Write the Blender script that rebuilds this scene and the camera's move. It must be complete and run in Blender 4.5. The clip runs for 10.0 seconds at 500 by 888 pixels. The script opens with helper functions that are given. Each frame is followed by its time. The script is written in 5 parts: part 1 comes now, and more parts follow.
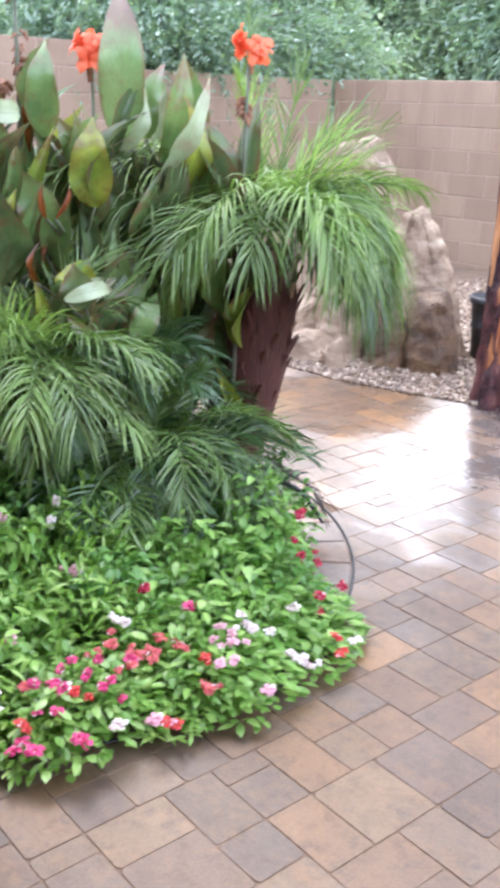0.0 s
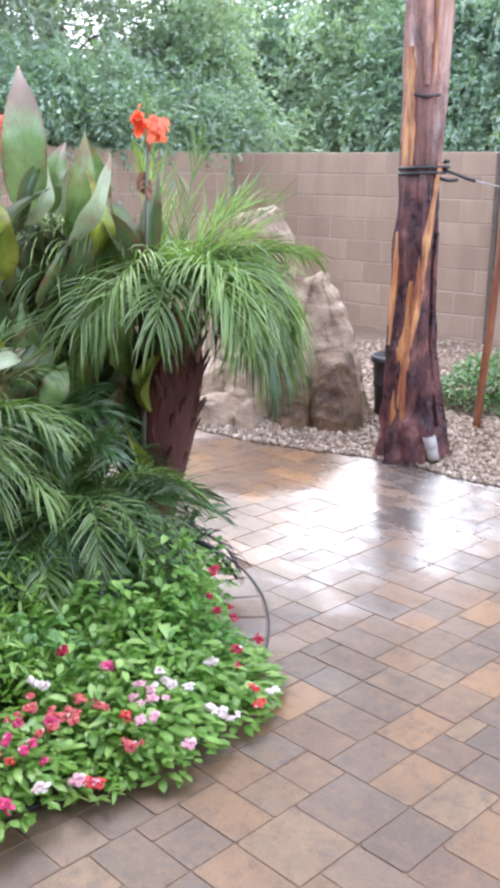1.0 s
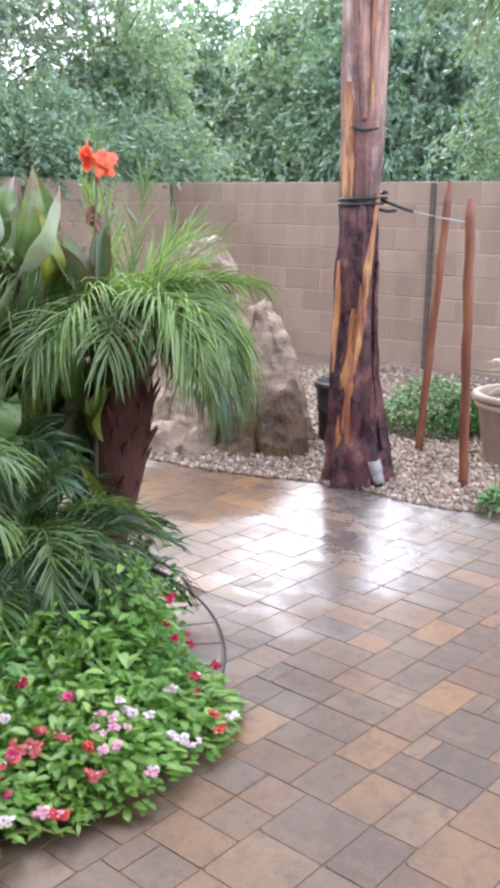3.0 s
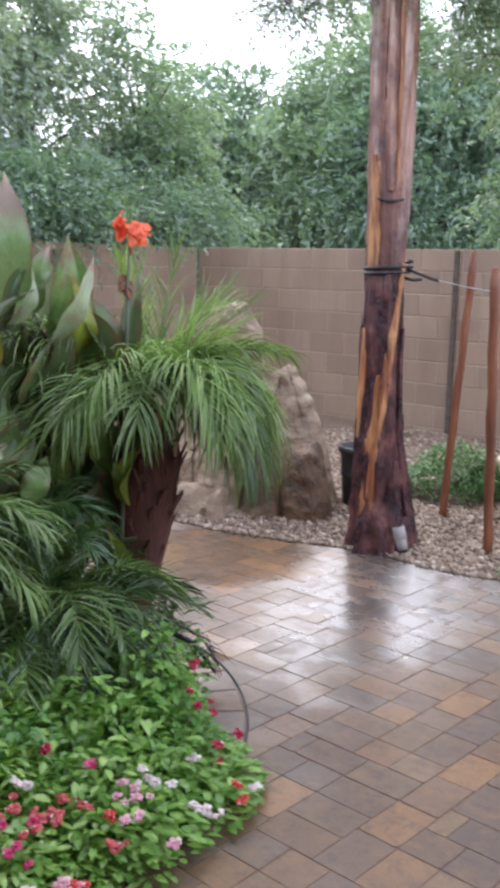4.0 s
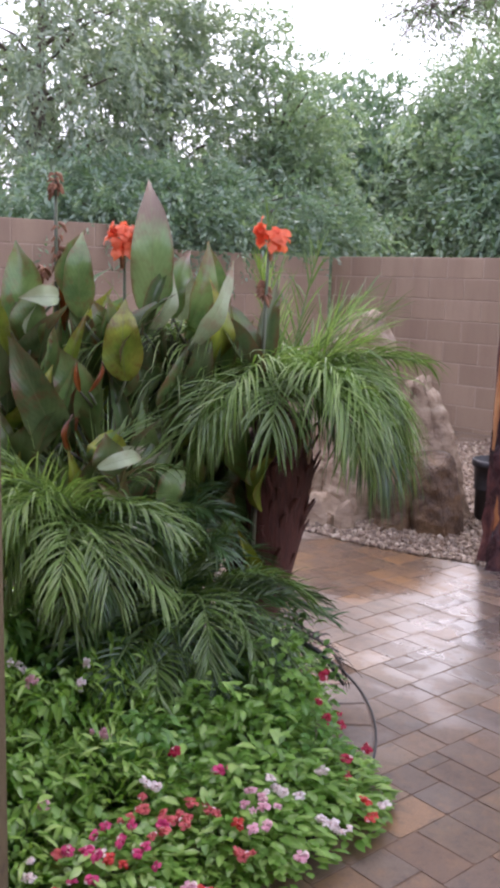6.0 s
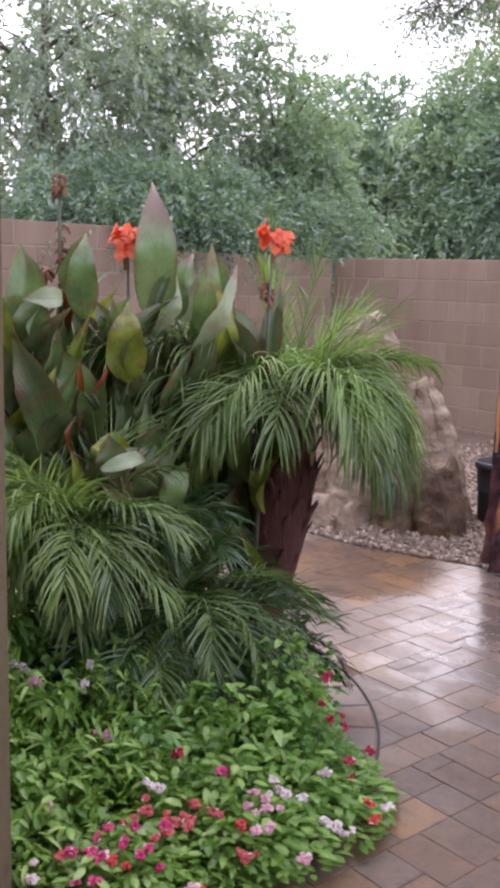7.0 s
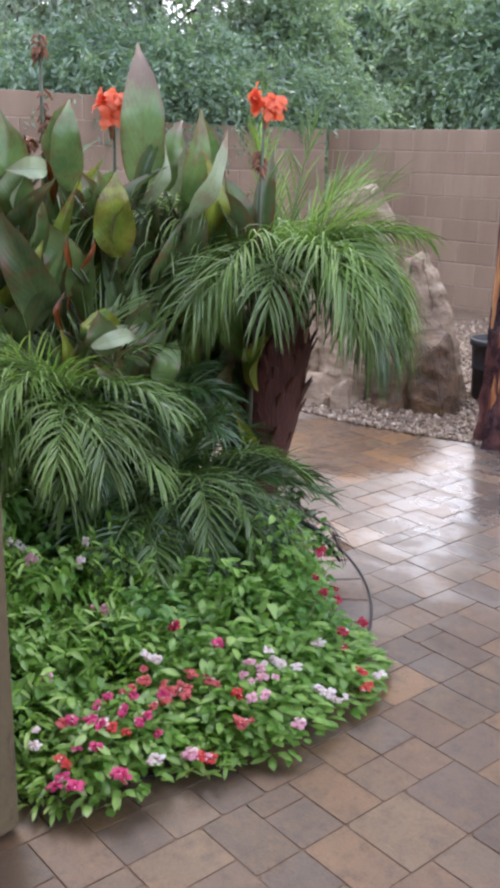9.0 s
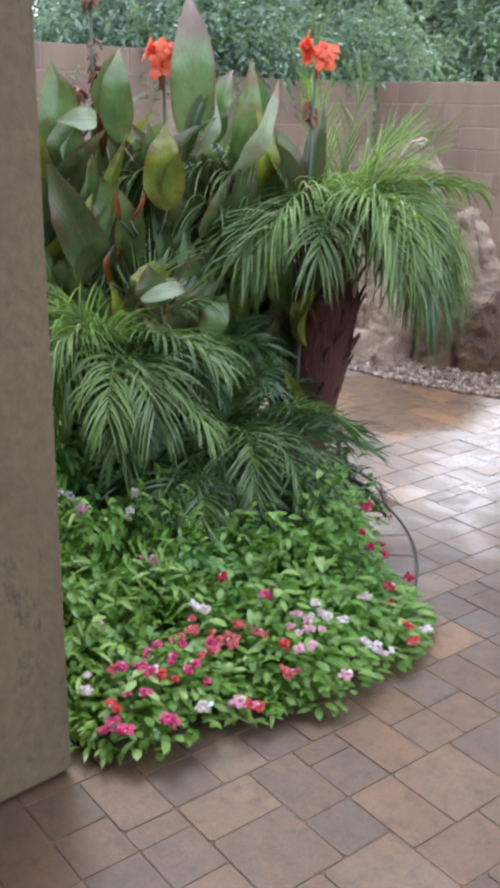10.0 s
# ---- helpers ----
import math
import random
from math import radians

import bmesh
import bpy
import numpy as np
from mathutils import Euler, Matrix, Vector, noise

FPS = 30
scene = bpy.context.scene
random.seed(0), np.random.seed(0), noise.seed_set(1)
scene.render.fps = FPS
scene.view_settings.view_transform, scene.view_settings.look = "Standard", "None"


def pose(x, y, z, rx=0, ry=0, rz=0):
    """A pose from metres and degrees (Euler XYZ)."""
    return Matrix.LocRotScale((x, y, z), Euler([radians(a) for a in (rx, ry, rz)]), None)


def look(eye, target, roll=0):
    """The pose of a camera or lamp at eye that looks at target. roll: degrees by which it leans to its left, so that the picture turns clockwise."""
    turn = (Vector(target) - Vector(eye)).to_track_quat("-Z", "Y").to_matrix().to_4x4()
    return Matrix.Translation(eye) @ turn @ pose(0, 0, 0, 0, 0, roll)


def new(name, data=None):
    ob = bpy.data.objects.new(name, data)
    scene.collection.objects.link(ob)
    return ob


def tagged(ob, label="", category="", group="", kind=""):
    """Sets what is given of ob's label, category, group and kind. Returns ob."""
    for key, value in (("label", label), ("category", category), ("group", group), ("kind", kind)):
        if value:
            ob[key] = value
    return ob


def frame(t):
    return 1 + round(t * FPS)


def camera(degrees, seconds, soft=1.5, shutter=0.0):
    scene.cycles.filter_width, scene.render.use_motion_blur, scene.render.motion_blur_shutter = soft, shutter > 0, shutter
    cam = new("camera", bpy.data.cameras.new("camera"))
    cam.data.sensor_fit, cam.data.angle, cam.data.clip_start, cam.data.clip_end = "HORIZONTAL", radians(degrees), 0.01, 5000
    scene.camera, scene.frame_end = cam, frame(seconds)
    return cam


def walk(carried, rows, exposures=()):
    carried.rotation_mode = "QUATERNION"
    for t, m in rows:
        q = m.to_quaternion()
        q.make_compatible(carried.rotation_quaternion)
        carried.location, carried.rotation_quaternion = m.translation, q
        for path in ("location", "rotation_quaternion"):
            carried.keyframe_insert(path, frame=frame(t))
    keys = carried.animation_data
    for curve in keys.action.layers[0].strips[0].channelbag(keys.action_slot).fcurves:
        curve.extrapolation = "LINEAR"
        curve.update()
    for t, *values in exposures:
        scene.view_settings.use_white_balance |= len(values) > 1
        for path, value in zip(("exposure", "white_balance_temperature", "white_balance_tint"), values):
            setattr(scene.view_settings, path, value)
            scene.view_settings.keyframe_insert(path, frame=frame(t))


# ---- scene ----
cam = camera(28.9, 10.0, soft=4.0, shutter=0.4)
PATH = [
    (0, (5.167, -7.84, 1.45), (3.808, -6.532, 0.787), 1.8),
    (0.5, (5.234, -7.854, 1.479), (3.936, -6.459, 0.872), 1.6),
    (1, (5.242, -7.895, 1.459), (3.978, -6.439, 0.928), 0.9),
    (1.5, (5.244, -7.931, 1.467), (4.035, -6.43, 0.934), 0.8),
    (2, (5.237, -7.944, 1.469), (4.048, -6.42, 0.956), 0.9),
    (3.5, (5.237, -7.966, 1.49), (4.059, -6.409, 1.057), 1.1),
    (4, (5.232, -7.98, 1.503), (4.004, -6.443, 1.144), 1.3),
    (4.5, (5.21, -7.985, 1.501), (3.888, -6.524, 1.162), 1.2),
    (5, (5.191, -7.983, 1.494), (3.812, -6.575, 1.152), 1.4),
    (5.5, (5.186, -7.98, 1.49), (3.775, -6.606, 1.141), 1.5),
    (7, (5.184, -7.984, 1.489), (3.761, -6.62, 1.147), 1.6),
    (7.5, (5.185, -7.981, 1.487), (3.761, -6.62, 1.14), 1.5),
    (8, (5.17, -7.974, 1.472), (3.755, -6.63, 1.034), 1.4),
    (8.5, (5.16, -7.963, 1.466), (3.777, -6.635, 0.897), 1.1),
    (9, (5.163, -7.964, 1.469), (3.795, -6.625, 0.89), 1.3),
    (9.5, (5.153, -7.977, 1.464), (3.768, -6.669, 0.852), 1.3),
    (10, (5.154, -7.985, 1.452), (3.749, -6.724, 0.793), 1.1),
]
walk(cam, [(t, look(eye, target, roll)) for t, eye, target, roll in PATH],
     exposures=[(0, 2.12, 5900, 14), (0.6, 1.98, 5900, 14), (1.5, 1.86, 5950, 14), (2, 1.87, 5950, 14), (3.5, 1.45, 6050, 14), (4, 1.12, 6100, 14), (4.5, 0.97, 6150, 18), (5.5, 0.99, 6250, 23),
                (7.5, 0.99, 6350, 27), (8, 1.06, 6300, 25), (8.5, 1.17, 6200, 19), (9, 1.2, 6050, 15), (10, 1.3, 5950, 13)])

# ---- world and light: a white overcast sky during rain ----
world = bpy.data.worlds.new("overcast")
scene.world = world
world.use_nodes = True
wn, wl = world.node_tree.nodes, world.node_tree.links
wn.clear()
sky = wn.new("ShaderNodeTexSky")
sky.sky_type = "NISHITA"
sky.sun_disc = False
sky.sun_elevation, sky.sun_rotation = radians(52), radians(-46)
sky.air_density, sky.dust_density, sky.ozone_density = 1.5, 6.0, 1.0
bg_sky, bg_cloud = wn.new("ShaderNodeBackground"), wn.new("ShaderNodeBackground")
bg_sky.inputs["Strength"].default_value = 0.05
bg_cloud.inputs["Color"].default_value = (0.90, 0.955, 1.12, 1)
bg_cloud.inputs["Strength"].default_value = 1.15
add = wn.new("ShaderNodeAddShader")
wout = wn.new("ShaderNodeOutputWorld")
wl.new(sky.outputs[0], bg_sky.inputs["Color"])
wl.new(bg_sky.outputs[0], add.inputs[0])
wl.new(bg_cloud.outputs[0], add.inputs[1])
wl.new(add.outputs[0], wout.inputs["Surface"])
sun = new("sun", bpy.data.lights.new("sun", "SUN"))
sun.data.energy, sun.data.angle, sun.data.color = 0.8, radians(40), (1.0, 0.98, 0.95)
sun.matrix_world = look((0, 0, 10), (0.45, -0.44, 9.2), 0)


# ---- materials ----
class Nodes:
    """A Principled material with a few shorthands."""

    def __init__(self, name, rough=0.6, metal=0.0):
        self.m = bpy.data.materials.new(name)
        self.m.use_nodes = True
        self.t = self.m.node_tree
        self.b = self.t.nodes["Principled BSDF"]
        self.b.inputs["Roughness"].default_value = rough
        self.b.inputs["Metallic"].default_value = metal
        self.co = self.t.nodes.new("ShaderNodeTexCoord").outputs["Object"]

    def link(self, a, b):
        self.t.links.new(a, b)

    def noise(self, scale, detail=4.0, rough=0.6, stretch=None, co=None):
        n = self.t.nodes.new("ShaderNodeTexNoise")
        n.inputs["Scale"].default_value, n.inputs["Detail"].default_value, n.inputs["Roughness"].default_value = scale, detail, rough
        co = co or self.co
        if stretch:
            mp = self.t.nodes.new("ShaderNodeMapping")
            mp.inputs["Scale"].default_value = stretch
            self.link(co, mp.inputs["Vector"])
            co = mp.outputs[0]
        self.link(co, n.inputs["Vector"])
        return n.outputs["Fac"]

    def voronoi(self, scale, out="Distance", feature="F1"):
        n = self.t.nodes.new("ShaderNodeTexVoronoi")
        n.feature = feature
        n.inputs["Scale"].default_value = scale
        self.link(self.co, n.inputs["Vector"])
        return n.outputs[out]

    def ramp(self, fac, stops):
        r = self.t.nodes.new("ShaderNodeValToRGB")
        els = r.color_ramp.elements
        while len(els) < len(stops):
            els.new(0.5)
        for el, (p, c) in zip(els, stops):
            el.position = p
            el.color = (*c, 1) if len(c) == 3 else c
        self.link(fac, r.inputs["Fac"])
        return r.outputs["Color"]

    def mix(self, fac, a, b, mode="MIX"):
        n = self.t.nodes.new("ShaderNodeMix")
        n.data_type, n.blend_type = "RGBA", mode
        for src, sock in ((fac, n.inputs[0]), (a, n.inputs[6]), (b, n.inputs[7])):
            if isinstance(src, (int, float)):
                sock.default_value = src
            elif isinstance(src, tuple):
                sock.default_value = (*src, 1)
            else:
                self.link(src, sock)
        return n.outputs[2]

    def math(self, op, a, b=0.0, c=0.0):
        n = self.t.nodes.new("ShaderNodeMath")
        n.operation = op
        for src, sock in ((a, n.inputs[0]), (b, n.inputs[1]), (c, n.inputs[2])):
            if isinstance(src, (int, float)):
                sock.default_value = src
            else:
                self.link(src, sock)
        return n.outputs[0]

    def range(self, fac, lo, hi, a=0.0, b=1.0):
        n = self.t.nodes.new("ShaderNodeMapRange")
        for i, v in enumerate((lo, hi, a, b)):
            n.inputs[i + 1].default_value = v
        self.link(fac, n.inputs[0])
        return n.outputs[0]

    def colour(self, c):
        if isinstance(c, tuple):
            self.b.inputs["Base Color"].default_value = (*c, 1)
        else:
            self.link(c, self.b.inputs["Base Color"])
        return self

    def set(self, name, v):
        if isinstance(v, (int, float)):
            self.b.inputs[name].default_value = v
        else:
            self.link(v, self.b.inputs[name])
        return self

    def bump(self, h, strength=0.3, dist=0.01):
        n = self.t.nodes.new("ShaderNodeBump")
        n.inputs["Strength"].default_value, n.inputs["Distance"].default_value = strength, dist
        self.link(h, n.inputs["Height"])
        self.link(n.outputs[0], self.b.inputs["Normal"])
        return self

    def random(self, island=False):
        if island:
            return self.t.nodes.new("ShaderNodeNewGeometry").outputs["Random Per Island"]
        return self.t.nodes.new("ShaderNodeObjectInfo").outputs["Random"]

    def position(self):
        return self.t.nodes.new("ShaderNodeNewGeometry").outputs["Position"]

    def uv(self):
        n = self.t.nodes.new("ShaderNodeUVMap")
        s = self.t.nodes.new("ShaderNodeSeparateXYZ")
        self.link(n.outputs[0], s.inputs[0])
        return s.outputs[0], s.outputs[1]


def make_paver(name, island):
    n = Nodes(name, 0.3)
    p = n.position()
    tone = n.ramp(n.random(island), [(0.0, (0.19, 0.1, 0.048)), (0.12, (0.112, 0.077, 0.055)), (0.25, (0.275, 0.147, 0.062)), (0.38, (0.126, 0.09, 0.066)),
                                     (0.52, (0.205, 0.115, 0.058)), (0.65, (0.15, 0.1, 0.068)), (0.78, (0.104, 0.073, 0.052)), (0.89, (0.225, 0.142, 0.076)), (1.0, (0.14, 0.104, 0.078))])
    blotch = n.noise(6.0, 6, 0.65, co=p)
    stain = n.noise(19.0, 6, 0.75, co=p)
    grain = n.noise(150.0, 4, 0.75, co=p)
    c = n.mix(n.range(blotch, 0.4, 0.64, 0, 0.4), tone, (0.126, 0.084, 0.056))
    c = n.mix(n.range(n.noise(10.0, 6, 0.75, (1.0, 1.3, 1.0), co=p), 0.5, 0.66, 0, 0.5), c, (0.25, 0.135, 0.06))
    c = n.mix(n.range(n.noise(13.0, 5, 0.7, (1.3, 0.9, 1.0), co=p), 0.54, 0.68, 0, 0.55), c, (0.08, 0.062, 0.052))
    c = n.mix(n.range(n.noise(1.7, 5, 0.65, co=p), 0.45, 0.7, 0, 0.45), c, (0.091, 0.065, 0.05))
    c = n.mix(n.range(stain, 0.5, 0.72, 0, 0.55), c, (0.07, 0.049, 0.037))
    c = n.mix(n.range(grain, 0.42, 0.75, 0, 0.45), c, (0.048, 0.036, 0.029))
    # rain water stands in the low part of the patio and thins out towards its rim
    axes = n.t.nodes.new("ShaderNodeSeparateXYZ")
    n.link(p, axes.inputs[0])
    along = n.math("ADD", axes.outputs[1], 4.05)
    across = n.math("ADD", n.math("SUBTRACT", axes.outputs[0], 3.0), n.math("MULTIPLY", along, 0.19))
    reach = n.math("SQRT", n.math("ADD", n.math("POWER", n.math("MULTIPLY", across, 1.5), 2.0), n.math("POWER", n.math("MULTIPLY", along, 0.7), 2.0)))
    far = n.math("ADD", reach, n.math("MULTIPLY", n.math("SUBTRACT", n.noise(2.6, 4, 0.6, co=p), 0.5), 0.7))
    film = n.range(n.math("ADD", n.noise(4.5, 5, 0.65, (1.0, 1.5, 1.0), co=p), n.math("MULTIPLY", far, 0.16)), 0.56, 0.64, 1.0, 0.0)
    # level patch kept free of sky sheen, imitating the brown reflection of wall and boulders
    ledge = n.t.nodes.new("ShaderNodeVectorMath")
    ledge.operation = "DISTANCE"
    n.link(p, ledge.inputs[0])
    ledge.inputs[1].default_value = (1.95, -4.25, 0.0)
    off_wall_reflection = n.range(n.math("ADD", ledge.outputs["Value"], n.math("MULTIPLY", n.math("SUBTRACT", n.noise(3.5, 4, 0.6, co=p), 0.5), 0.3)), 0.42, 0.62)
    pool = n.math("MULTIPLY", off_wall_reflection, n.math("MULTIPLY", n.range(far, 0.4, 1.15, 1.0, 0.0), n.range(film, 0.0, 1.0, 0.45, 1.0)))
    n.colour(n.mix(n.math("MULTIPLY", pool, 0.65), c, (0.042, 0.038, 0.036)))
    damp = n.math("ADD", n.range(n.noise(3.0, 4, 0.6, co=p), 0.35, 0.65, 0.34, 0.46), n.range(stain, 0.45, 0.8, 0.0, 0.1))
    # rain-pocked film: it throws back the high sky far more along the slope of the patio than across it
    wet = n.t.nodes.new("ShaderNodeMix")
    n.link(pool, wet.inputs[0])
    n.link(damp, wet.inputs[2])
    n.link(n.range(n.noise(5.0, 4, 0.6, co=p), 0.4, 0.7, 0.2, 0.27), wet.inputs[3])
    n.set("Roughness", n.math("MULTIPLY", wet.outputs[0], n.range(off_wall_reflection, 0.0, 1.0, 0.45, 1.0)))
    n.set("IOR", n.range(pool, 0.0, 1.0, 1.48, 2.9)).set("Anisotropic", n.range(off_wall_reflection, 0.0, 1.0, 0.0, 0.93))
    broom = n.t.nodes.new("ShaderNodeCombineXYZ")
    broom.inputs[0].default_value, broom.inputs[1].default_value = -0.62, 0.78
    n.link(broom.outputs[0], n.b.inputs["Tangent"])
    rim = n.math("SUBTRACT", 1.0, n.math("MULTIPLY", pool, 0.97))
    n.bump(n.math("MULTIPLY", n.math("ADD", n.noise(16.0, 4, 0.6, co=p), n.math("MULTIPLY", grain, 0.6)), rim), 0.2, 0.004)
    return n.m


M_PAVER, M_PAVER_REST = make_paver("wet_tumbled_paver", False), make_paver("wet_tumbled_paver_run", True)

n = Nodes("joint_sand", 1.0)
n.set("Specular IOR Level", 0.05)
M_SAND = n.colour(n.ramp(n.noise(40, 4), [(0.3, (0.115, 0.079, 0.056)), (0.7, (0.205, 0.143, 0.1))])).bump(n.noise(150), 0.4).m


n = Nodes("worn_paver_edge", 0.95)
n.set("Specular IOR Level", 0.1)
M_EDGE = n.colour(n.ramp(n.noise(25, 4, co=n.position()), [(0.3, (0.105, 0.072, 0.052)), (0.7, (0.2, 0.136, 0.093))])).bump(n.noise(120), 0.4).m


def make_block(name):
    n = Nodes(name, 0.75)
    p = n.position()
    base = n.ramp(n.random(), [(0.0, (0.295, 0.206, 0.142)), (0.5, (0.335, 0.235, 0.162)), (1.0, (0.375, 0.268, 0.188))])
    rain = n.noise(1.6, 4, 0.6, (2.2, 2.2, 0.5), co=p)
    c = n.mix(n.range(rain, 0.42, 0.72, 0, 0.75), base, (0.24, 0.156, 0.11))
    c = n.mix(n.range(n.noise(120, 3, 0.7, co=p), 0.45, 0.8, 0, 0.3), c, (0.17, 0.12, 0.095))
    n.colour(c).bump(n.math("ADD", n.noise(60, 4, 0.7, co=p), n.noise(9, 3, co=p)), 0.35, 0.005)
    return n.m


M_BLOCK = make_block("painted_concrete_block")
n = Nodes("mortar", 0.9)
M_MORTAR = n.colour(n.ramp(n.noise(30), [(0.3, (0.34, 0.25, 0.19)), (0.7, (0.45, 0.35, 0.27))])).bump(n.noise(140), 0.3).m

n = Nodes("beige_stucco", 0.85)
M_STUCCO = n.colour(n.mix(n.range(n.noise(3, 4, 0.6, (1, 1, 0.4)), 0.45, 0.75), n.ramp(n.noise(45), [(0.3, (0.25, 0.21, 0.14)), (0.7, (0.31, 0.262, 0.18))]), (0.19, 0.155, 0.10))).bump(n.math("ADD", n.noise(45, 5, 0.7), n.noise(7)), 0.4, 0.006).m

n = Nodes("worn_stucco", 0.85)
wornc = n.mix(n.range(n.noise(3, 4, 0.6, (1, 1, 0.4)), 0.42, 0.75), n.ramp(n.noise(45), [(0.3, (0.162, 0.123, 0.064)), (0.7, (0.205, 0.157, 0.083))]), (0.118, 0.087, 0.045))
wornc = n.mix(n.range(n.noise(16, 6, 0.75, (1, 1, 0.45)), 0.585, 0.66, 0, 0.75), wornc, (0.09, 0.068, 0.048))
M_WORN = n.colour(wornc).bump(n.math("ADD", n.noise(45, 5, 0.7), n.noise(7)), 0.45, 0.006).m

n = Nodes("dirt_and_gravel", 0.8)
M_DIRT = n.colour(n.mix(n.range(n.noise(2.5, 5), 0.4, 0.65), n.ramp(n.noise(70, 5, 0.75), [(0.3, (0.09, 0.062, 0.042)), (0.7, (0.2, 0.145, 0.1))]), (0.2, 0.135, 0.088))).set("Roughness", n.range(n.noise(3), 0.4, 0.6, 0.45, 0.85)).bump(n.noise(90, 5, 0.7), 0.6, 0.01).m

n = Nodes("gravel_stone", 0.5)
M_GRAVEL = n.colour(n.mix(n.range(n.noise(60, 4), 0.4, 0.75, 0, 0.5), n.ramp(n.random(True), [(0, (0.15, 0.095, 0.062)), (0.25, (0.26, 0.178, 0.118)), (0.5, (0.11, 0.075, 0.053)), (0.75, (0.33, 0.245, 0.17)), (1, (0.54, 0.45, 0.35))]), (0.19, 0.13, 0.095))).m

n = Nodes("bed_soil", 0.85)
M_SOIL = n.colour(n.ramp(n.noise(30, 5, 0.7), [(0.3, (0.018, 0.012, 0.008)), (0.7, (0.055, 0.037, 0.024))])).bump(n.noise(50, 5), 0.8, 0.02).m

n = Nodes("boulder_rock", 0.55)
vein = n.noise(4.2, 7, 0.75, (1, 1, 1.3))
rockc = n.ramp(vein, [(0.36, (0.04, 0.022, 0.013)), (0.48, (0.1, 0.055, 0.028)), (0.6, (0.2, 0.115, 0.056)), (0.74, (0.44, 0.34, 0.24))])
rockc = n.mix(n.range(n.noise(28, 5, 0.7), 0.45, 0.75, 0, 0.55), rockc, (0.11, 0.07, 0.045))
M_ROCK = n.colour(rockc).bump(n.math("ADD", n.noise(7, 6, 0.7), n.math("MULTIPLY", n.voronoi(9), 0.5)), 1.0, 0.04).m
n = Nodes("pale_ledge_rock", 0.55)
palec = n.ramp(n.noise(3.0, 6, 0.65, (1, 1, 4)), [(0.3, (0.17, 0.11, 0.07)), (0.46, (0.30, 0.21, 0.14)), (0.58, (0.42, 0.31, 0.215)), (0.75, (0.62, 0.52, 0.40))])
M_PALE = n.colour(n.mix(n.range(n.noise(35, 4), 0.5, 0.8, 0, 0.5), palec, (0.2, 0.13, 0.09))).bump(n.math("ADD", n.noise(11, 6, 0.7), n.voronoi(6)), 0.9, 0.035).m


def make_leaf(name, stops, rough=0.4, through_light=0.25, island=True, scale=9.0, apart=0.0, shine=0.5):
    """Leaf material: colour varied leaf by leaf, some light through the blade."""
    n = Nodes(name, rough)
    c = n.ramp(n.random(island), stops)
    c = n.mix(n.range(n.noise(scale, 3), 0.35, 0.75, 0, 0.5), c, tuple(0.55 * v for v in stops[0][1]))
    if apart:
        age = n.range(n.random(False), 0.0, 1.0, 0.0, apart)
        c = n.mix(age, c, tuple(0.4 * v for v in stops[1][1]))
    n.colour(c)
    n.set("Specular IOR Level", shine)
    tr = n.t.nodes.new("ShaderNodeBsdfTranslucent")
    n.link(n.mix(1.0, c, (0.9, 1.0, 0.45), "MULTIPLY"), tr.inputs["Color"])
    mx = n.t.nodes.new("ShaderNodeMixShader")
    mx.inputs[0].default_value = through_light
    out = n.t.nodes["Material Output"]
    n.link(n.b.outputs[0], mx.inputs[1])
    n.link(tr.outputs[0], mx.inputs[2])
    n.link(mx.outputs[0], out.inputs["Surface"])
    return n.m


M_FROND = make_leaf("palm_leaflet", [(0, (0.12, 0.205, 0.055)), (0.5, (0.22, 0.345, 0.105)), (1, (0.4, 0.52, 0.215))], 0.26, 0.35, apart=0.5, shine=0.7)
# brighter leaflet copy: young fronds, and fronds whose light is put into the colour
M_FROND_YOUNG_LIT = make_leaf("young_and_lit_palm_leaflet", [(0, (0.22, 0.37, 0.085)), (0.5, (0.37, 0.54, 0.16)), (1, (0.58, 0.71, 0.32))], 0.3, 0.4, apart=0.3, shine=0.7)
# darker leaflet copy: old fronds, plus shade inside the bed put into the colour
M_FROND_OLD_SHADED = make_leaf("old_and_shaded_palm_leaflet", [(0, (0.045, 0.105, 0.03)), (0.5, (0.08, 0.17, 0.05)), (1, (0.145, 0.25, 0.085))], 0.32, 0.28, apart=0.42, shine=0.7)
M_VINCA = make_leaf("bedding_leaf", [(0, (0.15, 0.31, 0.055)), (0.5, (0.25, 0.44, 0.095)), (1, (0.41, 0.6, 0.17))], 0.3, 0.42)
M_VINCA_LIME = make_leaf("slender_lime_bedding_leaf", [(0, (0.225, 0.41, 0.075)), (0.5, (0.335, 0.53, 0.12)), (1, (0.49, 0.66, 0.21))], 0.32, 0.45)
M_VINCA_DARK = make_leaf("deep_green_bedding_leaf", [(0, (0.085, 0.215, 0.045)), (0.5, (0.165, 0.34, 0.08)), (1, (0.29, 0.48, 0.14))], 0.3, 0.42)
M_TREE_A = make_leaf("hedge_leaf", [(0, (0.14, 0.235, 0.165)), (0.5, (0.225, 0.33, 0.235)), (1, (0.34, 0.435, 0.32))], 0.3, 0.45, shine=0.9)
M_TREE_B = make_leaf("pale_hedge_leaf", [(0, (0.19, 0.29, 0.19)), (0.5, (0.29, 0.395, 0.26)), (1, (0.42, 0.51, 0.36))], 0.3, 0.45, shine=0.9)
